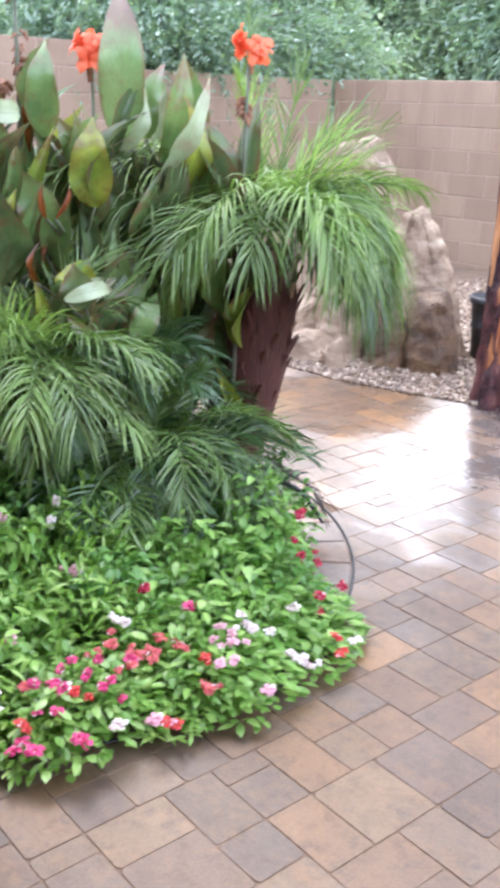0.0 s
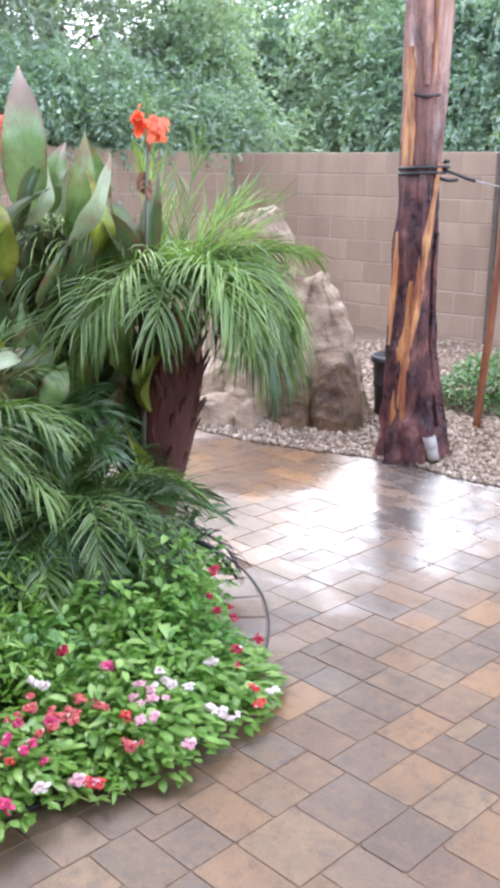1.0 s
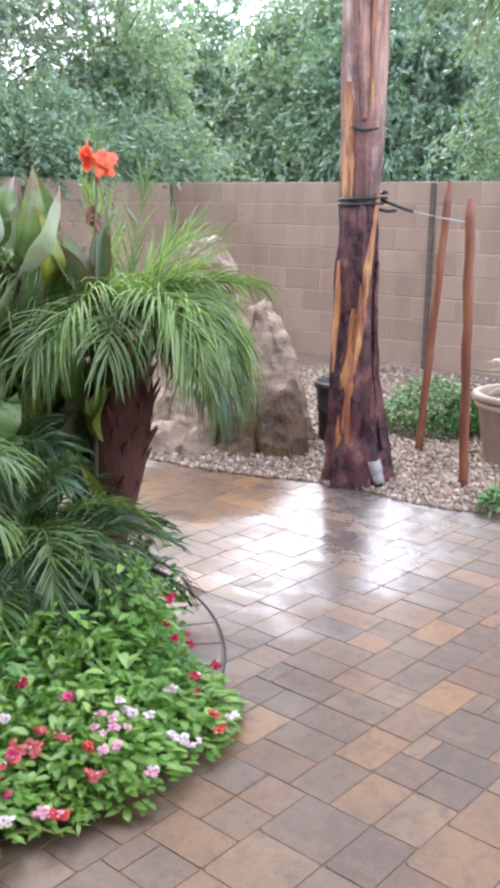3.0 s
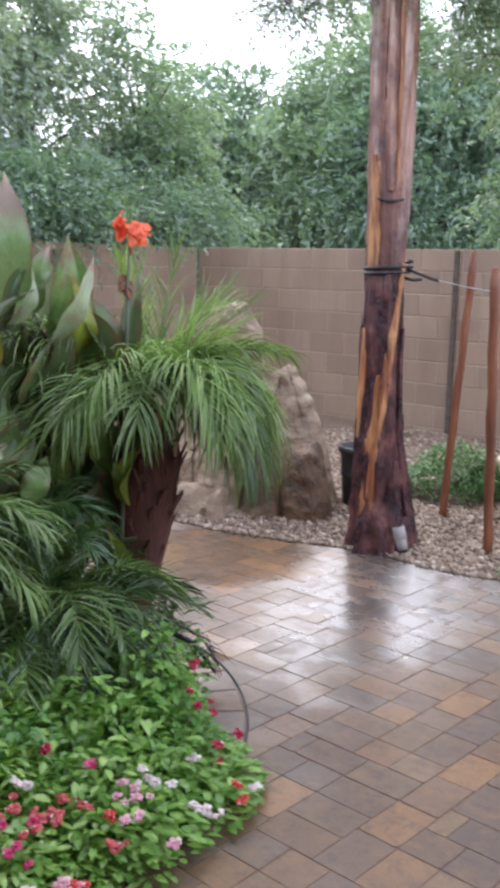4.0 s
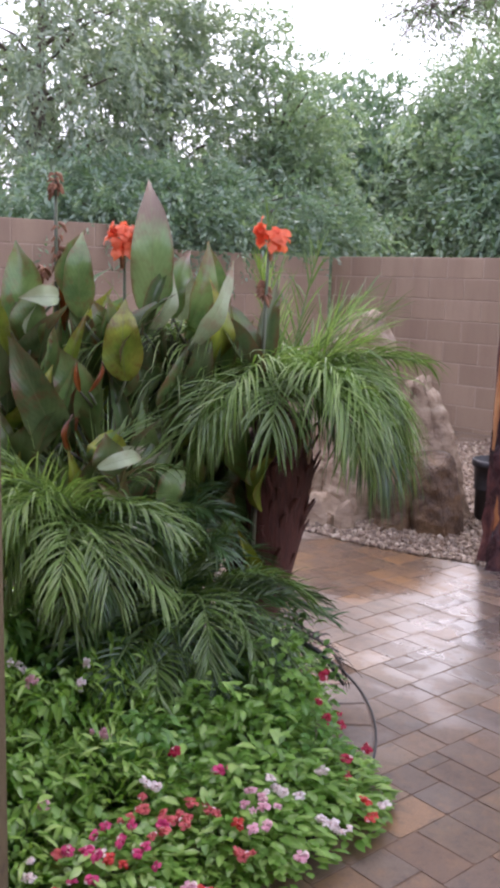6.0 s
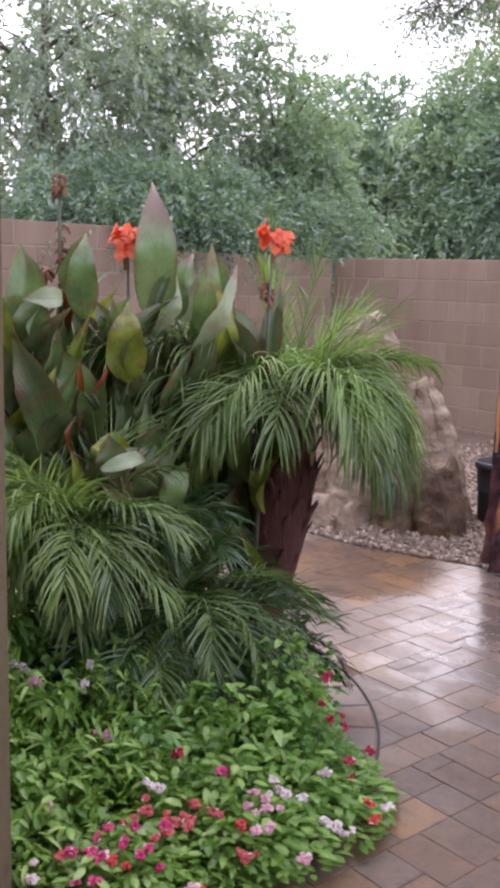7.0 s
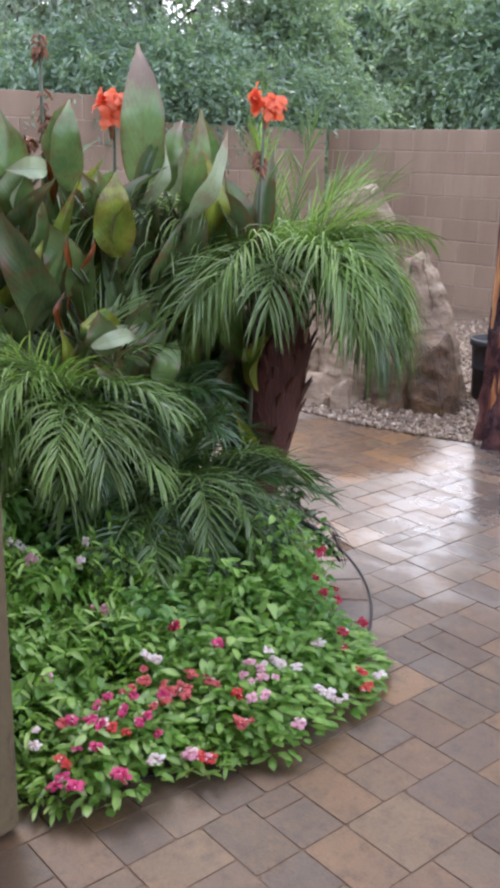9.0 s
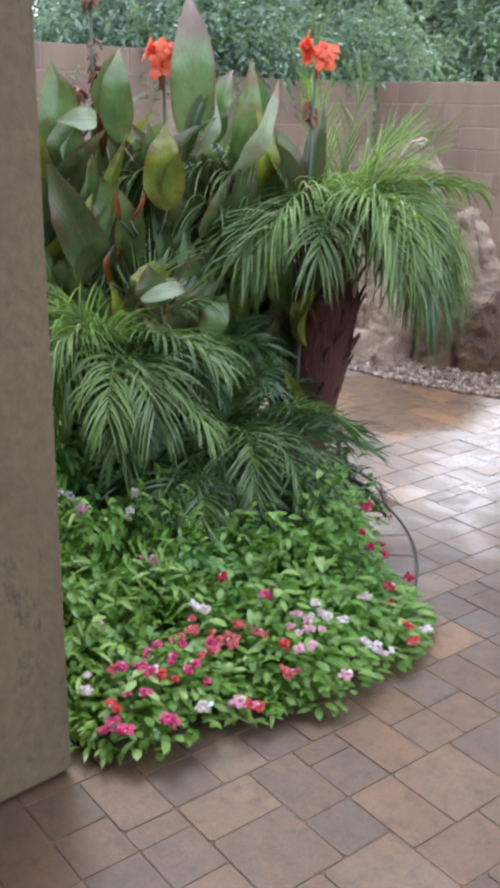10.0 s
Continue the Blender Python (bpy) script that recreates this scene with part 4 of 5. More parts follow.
canna((2.40, -6.34), (2.41, -6.36, 1.38), [((2.5, -6.26, 1.4), (2.48, -6.39, 1.4), 0.085, P, 0, 0.5), ((2.46, -6.34, 1.24), (2.44, -6.31, 1.44), 0.13, G, 0, 0.2), ((2.44, -6.45, 1.08), (2.42, -6.5, 1.33), 0.148, D, 10, 0.3),
                                           ((2.42, -6.4, 1.19), (2.4, -6.42, 1.4), 0.112, O, -10, 0.3), ((2.52, -6.27, 0.93), (2.5, -6.45, 1.29), 0.16, D, 0, 0.25)], 51, label="crowded canna with broad leaves edged in bronze")
canna((2.50, -6.06), (2.51, -6.06, 1.3), [((2.6, -6.07, 1.13), (2.58, -6.06, 1.4), 0.15, O, 0, 0.15), ((2.5, -6.15, 1.01), (2.48, -6.28, 1.26), 0.15, G, 5, 0.2), ((2.52, -6.02, 0.87), (2.5, -6.07, 1.16), 0.09, D, 20, 0.9),
                                          ((2.42, -6.12, 1.33), (2.4, -6.11, 1.62), 0.12, G, 0, 0.2), ((2.56, -6.22, 1.1), (2.54, -6.22, 1.2), 0.055, R, 0, 1.3), ((2.58, -6.2, 1.1), (2.56, -6.13, 1.2), 0.045, R, 30, 1.3), ((2.62, -6.3, 0.92), (2.6, -6.28, 1.04), 0.06, R, -20, 1.2)], 52, label="canna with an olive leaf and scorched rusty tips")
canna((2.50, -5.80), (2.51, -5.80, 1.35), [((2.54, -5.78, 1.32), (2.52, -5.75, 1.56), 0.11, P, 0, 0.25), ((2.56, -5.96, 1.28), (2.54, -5.84, 1.52), 0.075, D, 0, 1.2), ((2.5, -5.55, 1.32), (2.48, -5.62, 1.6), 0.093, G, 0, 0.4), ((2.48, -5.93, 1.05), (2.46, -5.83, 1.26), 0.13, G, 0, 0.25)], 53)
canna((2.68, -6.14), (2.69, -6.14, 0.9), [((2.8, -6.32, 0.9), (2.78, -6.12, 0.91), 0.058, P, 0, 0.3), ((2.76, -6.22, 0.86), (2.74, -6.25, 0.99), 0.125, D, 0, 0.2), ((2.74, -6.02, 0.72), (2.72, -5.92, 0.87), 0.1, G, 0, 0.2), ((2.58, -5.62, 0.61), (2.56, -5.39, 0.8), 0.13, D, 0, 0.3)], 54, label="low canna with a pale leaf bent over the palm fronds")

rgc = random.Random(404)
for k in range(7):
    x, y = 2.16 + 0.055 * k + rgc.uniform(-0.02, 0.02), -6.02 + 0.06 * k + rgc.uniform(-0.03, 0.03)
    h = rgc.uniform(1.18, 1.42)
    up_leaves = [((x, y, h - 0.28 - 0.1 * j), (x + rgc.uniform(-0.1, 0.1), y + rgc.uniform(-0.1, 0.1), h + 0.05 - 0.1 * j), rgc.uniform(0.1, 0.15), (G, D, O, D)[(k + j) % 4], rgc.uniform(-45, 45)) for j in range(3)]
    canna((x, y), (x, y, h), up_leaves, 30 + k, label="canna with broad dark green leaves at the back of the bed")

# ---- flower bed ----
tagged(mesh_ob("bed_soil", *lathe([(0.001, 0.05), (0.5, 0.05), (0.9, 0.03), (0.945, -0.01)], 48, BED[:]), M_SOIL, smooth=True), "dark wet soil of the round flower bed", "soil", kind="structure")

edge_pts = [(BED.x + 1.172 * math.cos(a * 0.0654), BED.y + 1.172 * math.sin(a * 0.0654), 0.002) for a in range(97)]
tagged(mesh_ob("bed_edging", *tube(edge_pts, [0.0045] * 97, 6), M_BLACK, smooth=True), "thin black edging line curving round the flower bed", "edging", kind="structure")

VINCA_LEAVES = (M_VINCA, M_VINCA_DARK)


def leaf_cloud(count, radius, height, leaf, seed, open_up=0.6, slim=1.0):
    """Oval leaves on a mound, as verts and faces: each a folded, drooping blade of six faces."""
    rg = random.Random(seed)
    verts, faces = [], []
    for _ in range(count):
        a, r = rg.uniform(0, 6.283), radius * rg.random() ** 0.5
        top = height * (1 - 0.75 * (r / radius) ** 2)
        zz = top * (0.3 + 0.7 * rg.random() ** 0.6)
        p = Vector((r * math.cos(a), r * math.sin(a), zz))
        d = Vector((math.cos(a) + rg.uniform(-1.1, 1.1), math.sin(a) + rg.uniform(-1.1, 1.1), rg.uniform(-0.25, open_up))).normalized()
        side = d.cross(Vector((rg.uniform(-0.35, 0.35), rg.uniform(-0.35, 0.35), 1))).normalized()
        nrm = side.cross(d)
        ln, w = leaf * rg.uniform(0.5, 1.25), leaf * rg.uniform(0.2, 0.3) * slim
        cup, hang = rg.uniform(0.1, 0.6), rg.uniform(0.05, 0.6)
        b = len(verts)
        for s, k in ((0.0, 0.12), (0.35, 0.9), (0.72, 0.85), (1.0, 0.06)):
            m = p + d * ln * s - nrm * ln * hang * s * s
            verts += [m - side * w * k + nrm * w * k * cup, m, m + side * w * k + nrm * w * k * cup]
        for j in range(3):
            q = b + 3 * j
            faces += [(q, q + 1, q + 4, q + 3), (q + 1, q + 2, q + 5, q + 4)]
    return verts, faces


def stem_cloud(count, radius, height, seed):
    rg = random.Random(seed)
    store = ([], [])
    for _ in range(count):
        a, r = rg.uniform(0, 6.283), radius * rg.uniform(0.3, 0.9)
        t = Vector((r * math.cos(a), r * math.sin(a), height * rg.uniform(0.5, 0.85)))
        join_into(store, tube([Vector((t.x * 0.2, t.y * 0.2, 0)), t * 0.55 + Vector((0, 0, 0.02)), t], [0.0035, 0.003, 0.002], 4, False))
    return store


vinca_kinds = []
for k in range(8):
    lv = bpy.data.meshes.new("foliage")
    slender = k % 4 == 3
    v, f = leaf_cloud(330 if slender else 290, 0.135 + 0.014 * (k % 3), 0.18 + 0.06 * (k % 3), 0.052 if slender else 0.042, 40 + k, 1.3 if slender else 0.9, 0.5 if slender else 1.05)
    lv.from_pydata([tuple(p) for p in v], [], f)
    lv.materials.append(M_VINCA_LIME if slender else VINCA_LEAVES[k % 2])
    lv.polygons.foreach_set("use_smooth", [True] * len(lv.polygons))
    st = bpy.data.meshes.new("stem_tangle")
    v, f = stem_cloud(12, 0.12, 0.17, 60 + k)
    st.from_pydata([tuple(p) for p in v], [], f)
    st.materials.append(M_RACHIS)
    vinca_kinds.append((lv, st))


def flower_mesh(material, seed):
    """A rain-battered ruffled blossom: three tiers of crumpled petals, a few of them paling to white."""
    rg = random.Random(seed)
    verts, faces, which = [], [], []
    for tier, (count, lean, size) in enumerate(((6, 0.05, 1.0), (5, 0.75, 0.85), (4, 1.6, 0.62))):
        for k in range(count):
            a = (k + 0.4 * tier) * 2 * math.pi / count + rg.uniform(-0.3, 0.3)
            d = Vector((math.cos(a), math.sin(a), lean + rg.uniform(-0.45, 0.35))).normalized()
            s = d.cross(Vector((rg.uniform(-0.4, 0.4), rg.uniform(-0.4, 0.4), 1))).normalized()
            n_ = s.cross(d)
            ln = size * rg.uniform(0.75, 1.1)
            fold = rg.uniform(-0.3, 0.3)
            b = len(verts)
            for r, w, h in ((0.08, 0.07, 0.0), (0.5, 0.34, 0.1), (0.85, 0.38, -0.02), (1.0, 0.22, -0.2)):
                m = d * r * ln + n_ * h * ln
                ruck = rg.uniform(-0.12, 0.12)
                verts += [m - s * w * ln + n_ * (fold * w + ruck), m + n_ * ruck * 0.5, m + s * w * ln + n_ * (fold * w - ruck)]
            pale = 1 if rg.random() < 0.16 else 0
            for j in range(3):
                q = b + 3 * j
                faces += [(q, q + 1, q + 4, q + 3), (q + 1, q + 2, q + 5, q + 4)]
                which += [pale, pale]
    me = bpy.data.meshes.new("flower")
    me.from_pydata([tuple(p) for p in verts], [], faces)
    me.materials.append(material)
    me.materials.append(M_EYE)
    me.polygons.foreach_set("material_index", which)
    return me


rg = random.Random(21)
plants = []
spots = []
tries = 0
toward = Vector((0.72, -0.69))
while len(spots) < 298 and tries < 9000:
    tries += 1
    a, r = rg.uniform(0, 6.283), 1.36 * rg.random() ** 0.5
    p = BED + Vector((math.cos(a), math.sin(a))) * r
    along, across = (p - BED).dot(toward), (p - BED).dot(Vector((0.69, 0.72)))
    if along < (0.08 - 0.28 * across if across > 0.15 else -0.6) or (p - Vector((2.72, -6.26))).length < 0.14 or r > 1.17 or (r > 1.1 and across < 0.3) or (r > 1.03 and along < 0.45) or (r > 0.9 and across > 0.55 and along < 0.4) or (p - Vector((3.307, -7.272))).length < 0.33:
        continue
    if all((p - q).length > 0.092 for q in spots):
        spots.append(p)
for p in spots:
    k = rg.randrange(8)
    if k % 4 == 3 and (p - Vector((3.2, -6.8))).length > 0.5:
        k -= 1
    ob = tagged(new("vinca_plant"), "low bright green bedding plant with oval leaves", "flowering plant", group="bedding plants in the round bed")
    r = (p - BED).length
    low = 0.55 if r > 1.15 else 0.66 if r > 1.06 else 0.88 if r > 0.92 else 1.0
    if (p - Vector((2.68, -6.62))).length < 0.42:
        low *= 1.55
    ob.matrix_basis = Matrix.Translation((p.x, p.y, 0.035 if r < 0.9 else 0.008)) @ Matrix.Rotation(rg.uniform(0, 6.28), 4, "Z") @ Matrix.Diagonal((1, 1, low * rg.uniform(0.75, 1.3), 1))
    for nm, me in zip(("foliage", "stem_tangle"), vinca_kinds[k]):
        c = new(nm, me)
        c.parent = ob
    plants.append(ob)

BLOOMS = {
    "magenta": ((3.46, -6.4), (3.63, -6.84), (3.64, -6.86), (3.5, -6.81), (3.46, -6.81), (3.51, -6.75), (3.45, -6.75), (3.56, -6.74), (3.53, -6.96), (3.57, -6.93), (3.54, -6.85), (3.49, -6.61)),
    "salmon": ((3.43, -6.62), (3.48, -6.55), (3.48, -6.51), (3.52, -6.48), (3.52, -6.63), (3.44, -6.67), (3.66, -6.51), (3.41, -6.85), (3.48, -6.58)),
    "red": ((3.62, -6.48), (3.68, -6.65), (3.5, -6.92), (3.73, -6.09), (3.53, -6.8)),
    "pink": ((3.56, -6.4), (3.61, -6.38), (3.67, -6.43), (3.29, -6.82), (3.15, -6.54), (3.0, -6.68), (3.65, -6.66), (3.75, -6.39)),
    "white": ((3.53, -6.28), (3.58, -6.28), (3.59, -6.23), (3.57, -6.12), (3.66, -6.22), (3.7, -6.21), (3.4, -6.56), (3.02, -6.53), (2.87, -6.64), (3.67, -6.73), (3.75, -6.22), (3.42, -6.94), (3.71, -6.01)),
    "crimson": ((3.32, -5.84), (3.37, -5.87), (3.36, -5.79), (3.47, -5.8), (3.46, -5.98), (3.54, -5.98), (3.35, -6.46)),
}
crowns = []
for ob in plants:
    me = ob.children[0].data if ob.children and ob.children[0].name.startswith("foliage") else ob.children[1].data
    co = np.empty(len(me.vertices) * 3, dtype=np.float32)
    me.vertices.foreach_get("co", co)
    m4 = np.array(ob.matrix_basis)
    crowns.append(co.reshape(-1, 3) @ m4[:3, :3].T + m4[:3, 3])
crowns = np.concatenate(crowns)
for tint, places in BLOOMS.items():
    kinds = [flower_mesh(PETALS[tint], s) for s in range(3)]
    near_by = [(x + rg.uniform(-0.04, 0.04), y + rg.uniform(-0.04, 0.04), rg.uniform(0.6, 0.95)) for x, y in places * 2 if rg.random() < 0.5]
    for x, y, big in [(x, y, 1.0) for x, y in places] + near_by:
        near_plant = min(plants, key=lambda o: (o.location.xy - Vector((x, y))).length)
        gap = Vector((x, y)) - near_plant.location.xy
        if gap.length > 0.15:
            x, y = near_plant.location.xy + gap * 0.15 / gap.length
        hits = crowns[(crowns[:, 0] - x) ** 2 + (crowns[:, 1] - y) ** 2 < 0.03 ** 2]
        h = float(np.percentile(hits[:, 2], 96)) if len(hits) > 5 else 0.08
        c = new("flower", kinds[rg.randrange(3)])
        c.parent = near_plant
        c["label"] = tint + " ruffled flower"
        face = Vector((0.45 + rg.uniform(-0.6, 0.6), -0.45 + rg.uniform(-0.6, 0.6), 0.75)).normalized()
        tilt = face.to_track_quat("Z", "Y").to_matrix().to_4x4() @ Matrix.Rotation(rg.uniform(0, 6.28), 4, "Z")
        want = Matrix.Translation((x, y, h + rg.uniform(0.0, 0.015))) @ tilt @ Matrix.Diagonal((rg.uniform(0.015, 0.021) * big, rg.uniform(0.013, 0.019) * big, 0.018 * big, 1))
        c.matrix_basis = near_plant.matrix_basis.inverted() @ want

# ---- shaggy tree with ties and stakes ----
tree = tagged(new("shaggy_tree"), "tall wet tree trunk with peeling red-brown bark", "tree")
tree.location = (2.593, -3.452, 0.0)
spine = [(-0.03, -0.03, -0.03), (-0.03, -0.03, 0.08), (-0.038, -0.038, 0.25), (-0.06, -0.052, 0.6), (-0.06, -0.049, 1.0), (-0.054, -0.042, 1.5), (-0.056, -0.04, 2.0), (-0.064, -0.046, 2.5), (-0.07, -0.05, 3.2), (-0.08, -0.06, 4.2), (-0.09, -0.06, 5.0)]
girth = [0.195, 0.18, 0.15, 0.125, 0.11, 0.1, 0.1, 0.108, 0.105, 0.095, 0.08]
rows_z = np.linspace(-0.03, 5.0, 120)
sx, sy, sz = (np.array([p[k] for p in spine]) for k in range(3))
tv, tf = [], []
SIDES = 40
for zz in rows_z:
    cx, cy, rr = np.interp(zz, sz, sx), np.interp(zz, sz, sy), np.interp(zz, sz, girth)
    for k in range(SIDES):
        a = 2 * math.pi * k / SIDES
        q = Vector((math.cos(a) * 2.4, math.sin(a) * 2.4, zz * 0.9))
        ridge = 0.2 * noise.noise(q * 1.1) + 0.24 * noise.noise(Vector((q.x * 3.2, q.y * 3.2, zz * 2.6))) + 0.2 * max(0.35, 1 - zz) * noise.noise(Vector((q.x * 5, q.y * 5, zz * 9)))
        r2 = rr * (1 + ridge)
        tv.append((cx + r2 * math.cos(a), cy + r2 * math.sin(a), zz))
for i in range(len(rows_z) - 1):
    for k in range(SIDES):
        q = (k + 1) % SIDES
        tf.append((i * SIDES + k, i * SIDES + q, (i + 1) * SIDES + q, (i + 1) * SIDES + k))
mesh_ob("trunk", tv, tf, M_BARK, tree, smooth=True)


def bark_strip(z0, z1, az0, az1, width, mat, out=0.004, flare=0.0, seed=1):
    """A ribbon of bark lying on the trunk, its upper end peeling away."""
    rgs = random.Random(seed)
    n, verts, faces = 44, [], []
    for i in range(n + 1):
        s = i / n
        zz = z0 + (z1 - z0) * s
        rr = np.interp(zz, sz, girth) * 1.07 + out + flare * s ** 4
        az = radians(az0 + (az1 - az0) * s) + 0.06 * noise.noise(Vector((zz * 3, seed, 0)))
        half = width * (0.85 + 0.35 * noise.noise(Vector((zz * 4, seed * 3.1, 0))) + 0.28 * noise.noise(Vector((zz * 15, seed * 1.7, 4)))) * (0.35 + 0.65 * math.sin(math.pi * min(1, 0.1 + 0.85 * s)) ** 0.6) / rr * rgs.uniform(0.95, 1.06)
        cx, cy = np.interp(zz, sz, sx), np.interp(zz, sz, sy)
        for r_off in (0.0, -0.016):
            for k in (-1, 0, 1):
                a = az + k * half / 2
                r2 = rr + r_off + (0.006 if k == 0 else 0)
                verts.append((cx + r2 * math.cos(a), cy + r2 * math.sin(a), zz))
    for i in range(n):
        b, c = 6 * i, 6 * (i + 1)
        for p, q in ((0, 1), (1, 2), (2, 5), (5, 4), (4, 3), (3, 0)):
            faces.append((b + p, b + q, c + q, c + p))
    faces += [(0, 3, 4, 5, 2, 1), tuple(6 * n + k for k in (0, 1, 2, 5, 4, 3))]
    return mesh_ob("bark_strip", verts, faces, mat, tree, smooth=False)


for row in ((0.3, 1.54, -78, -12, 0.056, M_INNER, 0.004, 0.02, 1), (0.24, 0.96, -84, -58, 0.1, M_INNER, -0.007, 0.0, 3), (0.2, 0.62, -98, -84, 0.06, M_INNER, -0.006, 0.0, 12), (0.62, 1.2, -112, -122, 0.085, M_INNER, -0.003, 0.0, 2),
            (1.5, 2.08, -112, -110, 0.095, M_INNER, -0.003, 0.01, 4), (1.52, 1.86, -92, -100, 0.05, M_INNER, -0.006, 0.0, 13), (1.88, 3.4, -36, -38, 0.03, M_INNER, -0.003, 0.0, 14),
            (1.9, 2.8, -58, -66, 0.06, M_BARK, 0.004, 0.012, 5), (0.9, 1.5, -40, -52, 0.05, M_BARK, 0.004, 0.01, 6), (0.0, 0.5, -20, -14, 0.06, M_BARK, 0.003, 0.0, 7), (2.05, 3.0, -88, -82, 0.05, M_BARK, 0.003, 0.01, 8), (0.2, 1.2, 5, 10, 0.05, M_BARK, 0.004, 0.0, 9)):
    bark_strip(*row)
crack = [(-0.057 + 0.112 * math.cos(radians(a)), -0.042 + 0.112 * math.sin(radians(a)), 1.86 - 0.012 * math.cos(radians(a + 52) * 2.5)) for a in range(-92, -8, 6)]
mesh_ob("bark_ledge", *tube(crack, [0.003] + [0.007] * (len(crack) - 2) + [0.003], 6), M_BLACK, tree, "dark open crack under a lip of bark", smooth=True)


def leafy_limb(parent, start, direction, length, droop, leaves, leaf, mat, seed, twig=M_TWIG, spread_r=0.22, radius=0.02):
    """A drooping limb with side twigs and small leaves."""
    rgs = random.Random(seed)
    p, d = Vector(start), Vector(direction).normalized()
    pts = [p.copy()]
    for i in range(12):
        d = (d + Vector((rgs.uniform(-0.1, 0.1), rgs.uniform(-0.1, 0.1), -droop))).normalized()
        p = p + d * length / 12
        pts.append(p.copy())
    store = ([], [])
    join_into(store, tube(pts, [radius * (1 - i / 14) + 0.001 for i in range(13)], 6))
    verts, faces = [], []
    per = max(1, leaves // 40)
    for k in range(40):
        i = rgs.randrange(3, 13)
        o = pts[i]
        td = (Vector((rgs.uniform(-1, 1), rgs.uniform(-1, 1), rgs.uniform(-1.0, 0.5)))).normalized()
        e = o + td * spread_r * rgs.uniform(0.5, 1.3)
        join_into(store, tube([o, o.lerp(e, 0.5) + Vector((0, 0, 0.02)), e], [0.003, 0.002, 0.001], 3, False))
        for _ in range(per):
            c = o.lerp(e, rgs.uniform(0.15, 1.05)) + Vector((rgs.uniform(-1, 1), rgs.uniform(-1, 1), rgs.uniform(-1, 1))) * 0.03
            ld = (td + Vector((rgs.uniform(-1, 1), rgs.uniform(-1, 1), rgs.uniform(-1, 0.6)))).normalized()
            sd = ld.cross(Vector((rgs.uniform(-1, 1), rgs.uniform(-1, 1), 0.6))).normalized()
            s = leaf * rgs.uniform(0.6, 1.2)
            b = len(verts)
            verts += [c, c + ld * s * 0.5 + sd * s * 0.16, c + ld * s, c + ld * s * 0.5 - sd * s * 0.16]
            faces.append((b, b + 1, b + 2, b + 3))
    limb = mesh_ob("limb", *store, twig, parent)
    mesh_ob("foliage", verts, faces, mat, limb)
    return limb


crown_rows = [(k * 137.5, 3.3 + 0.09 * k, 1.9 + 0.3 * math.sin(k * 1.9), 0.045 + 0.01 * (k % 3)) for k in range(18)]
crown_rows += [(150, 3.5, 1.6, 0.1), (172, 3.5, 1.5, 0.1), (130, 3.6, 1.8, 0.1), (40, 3.1, 1.5, 0.09), (70, 3.2, 1.6, 0.1), (20, 3.2, 1.4, 0.1), (95, 3.3, 1.8, 0.1), (45, 3.1, 1.25, 0.1), (25, 3.1, 1.1, 0.11), (66, 3.15, 1.35, 0.1), (220, 3.0, 0.72, 0.15), (244, 2.95, 0.7, 0.15), (232, 2.85, 0.55, 0.14), (250, 3.1, 0.85, 0.16), (212, 3.1, 0.8, 0.16)]
crown_rows += [(28, 3.05, 1.2, 0.15), (52, 3.1, 1.3, 0.16), (60, 2.95, 1.0, 0.16), (35, 2.9, 0.9, 0.16)]
for k, (az, zz, ln, dr) in enumerate(crown_rows):
    a = radians(az)
    dense = k < 18 or k > 32
    leafy_limb(tree, (-0.07 + 0.05 * math.cos(a), -0.05 + 0.05 * math.sin(a), zz), (math.cos(a), math.sin(a), 0.5), ln, dr, (3600 if k < 18 else 2000) if dense else 1700 if k < 28 else 800, (0.06 if k < 18 else 0.045) if dense else 0.03, M_TREE_B, 300 + k, spread_r=0.5 if dense else 0.25, radius=0.02 if dense else 0.007)

tie = tagged(new("tree_tie"), "black rubber hose tied round the trunk and wired", "tree tie")
tie.location = (2.547, -3.486, 1.51)
loop = []
for k in range(60):
    a = k / 59 * 2 * math.pi * 2.0
    loop.append((0.122 * math.cos(a), 0.122 * math.sin(a), 0.03 - 0.055 * k / 59 + 0.012 * math.sin(a + 1)))
mesh_ob("hose", *tube(loop, [0.0085] * 60, 8), M_BLACK, tie, smooth=True)
mesh_ob("hose_end", *tube([(0.11, 0.0, 0.0), (0.17, 0.01, -0.02), (0.235, 0.035, -0.045), (0.27, 0.05, -0.055)], [0.0085] * 4, 8), M_BLACK, tie, smooth=True)
mesh_ob("hose_end", *tube([(0.115, -0.03, -0.045), (0.16, -0.02, -0.055), (0.20, 0.0, -0.05)], [0.0085] * 3, 8), M_BLACK, tie, smooth=True)
mesh_ob("wire", *tube([(0.26, 0.045, -0.05), (0.40, 0.12, -0.085), (0.515, 0.205, -0.105)], [0.0022] * 3, 5), M_WIRE, tie)


def stake(base, top, r, label):
    b, t = Vector(base), Vector(top)
    ob = tagged(new("tree_stake"), label, "stake", group="tree stakes")
    ob.location = b
    n_ = 14
    pts = [(t - b) * (i / n_) + Vector((0.003 * math.sin(i * 1.7), 0.003 * math.cos(i * 2.3), 0)) for i in range(n_ + 1)]
    pts[0] = Vector((0, 0, -0.05))
    mesh_ob("pole", *tube(pts, [r * (1 + 0.05 * math.sin(i * 2.1)) for i in range(n_)] + [r * 0.8], 12), M_STAKE, ob, smooth=True)
    return ob


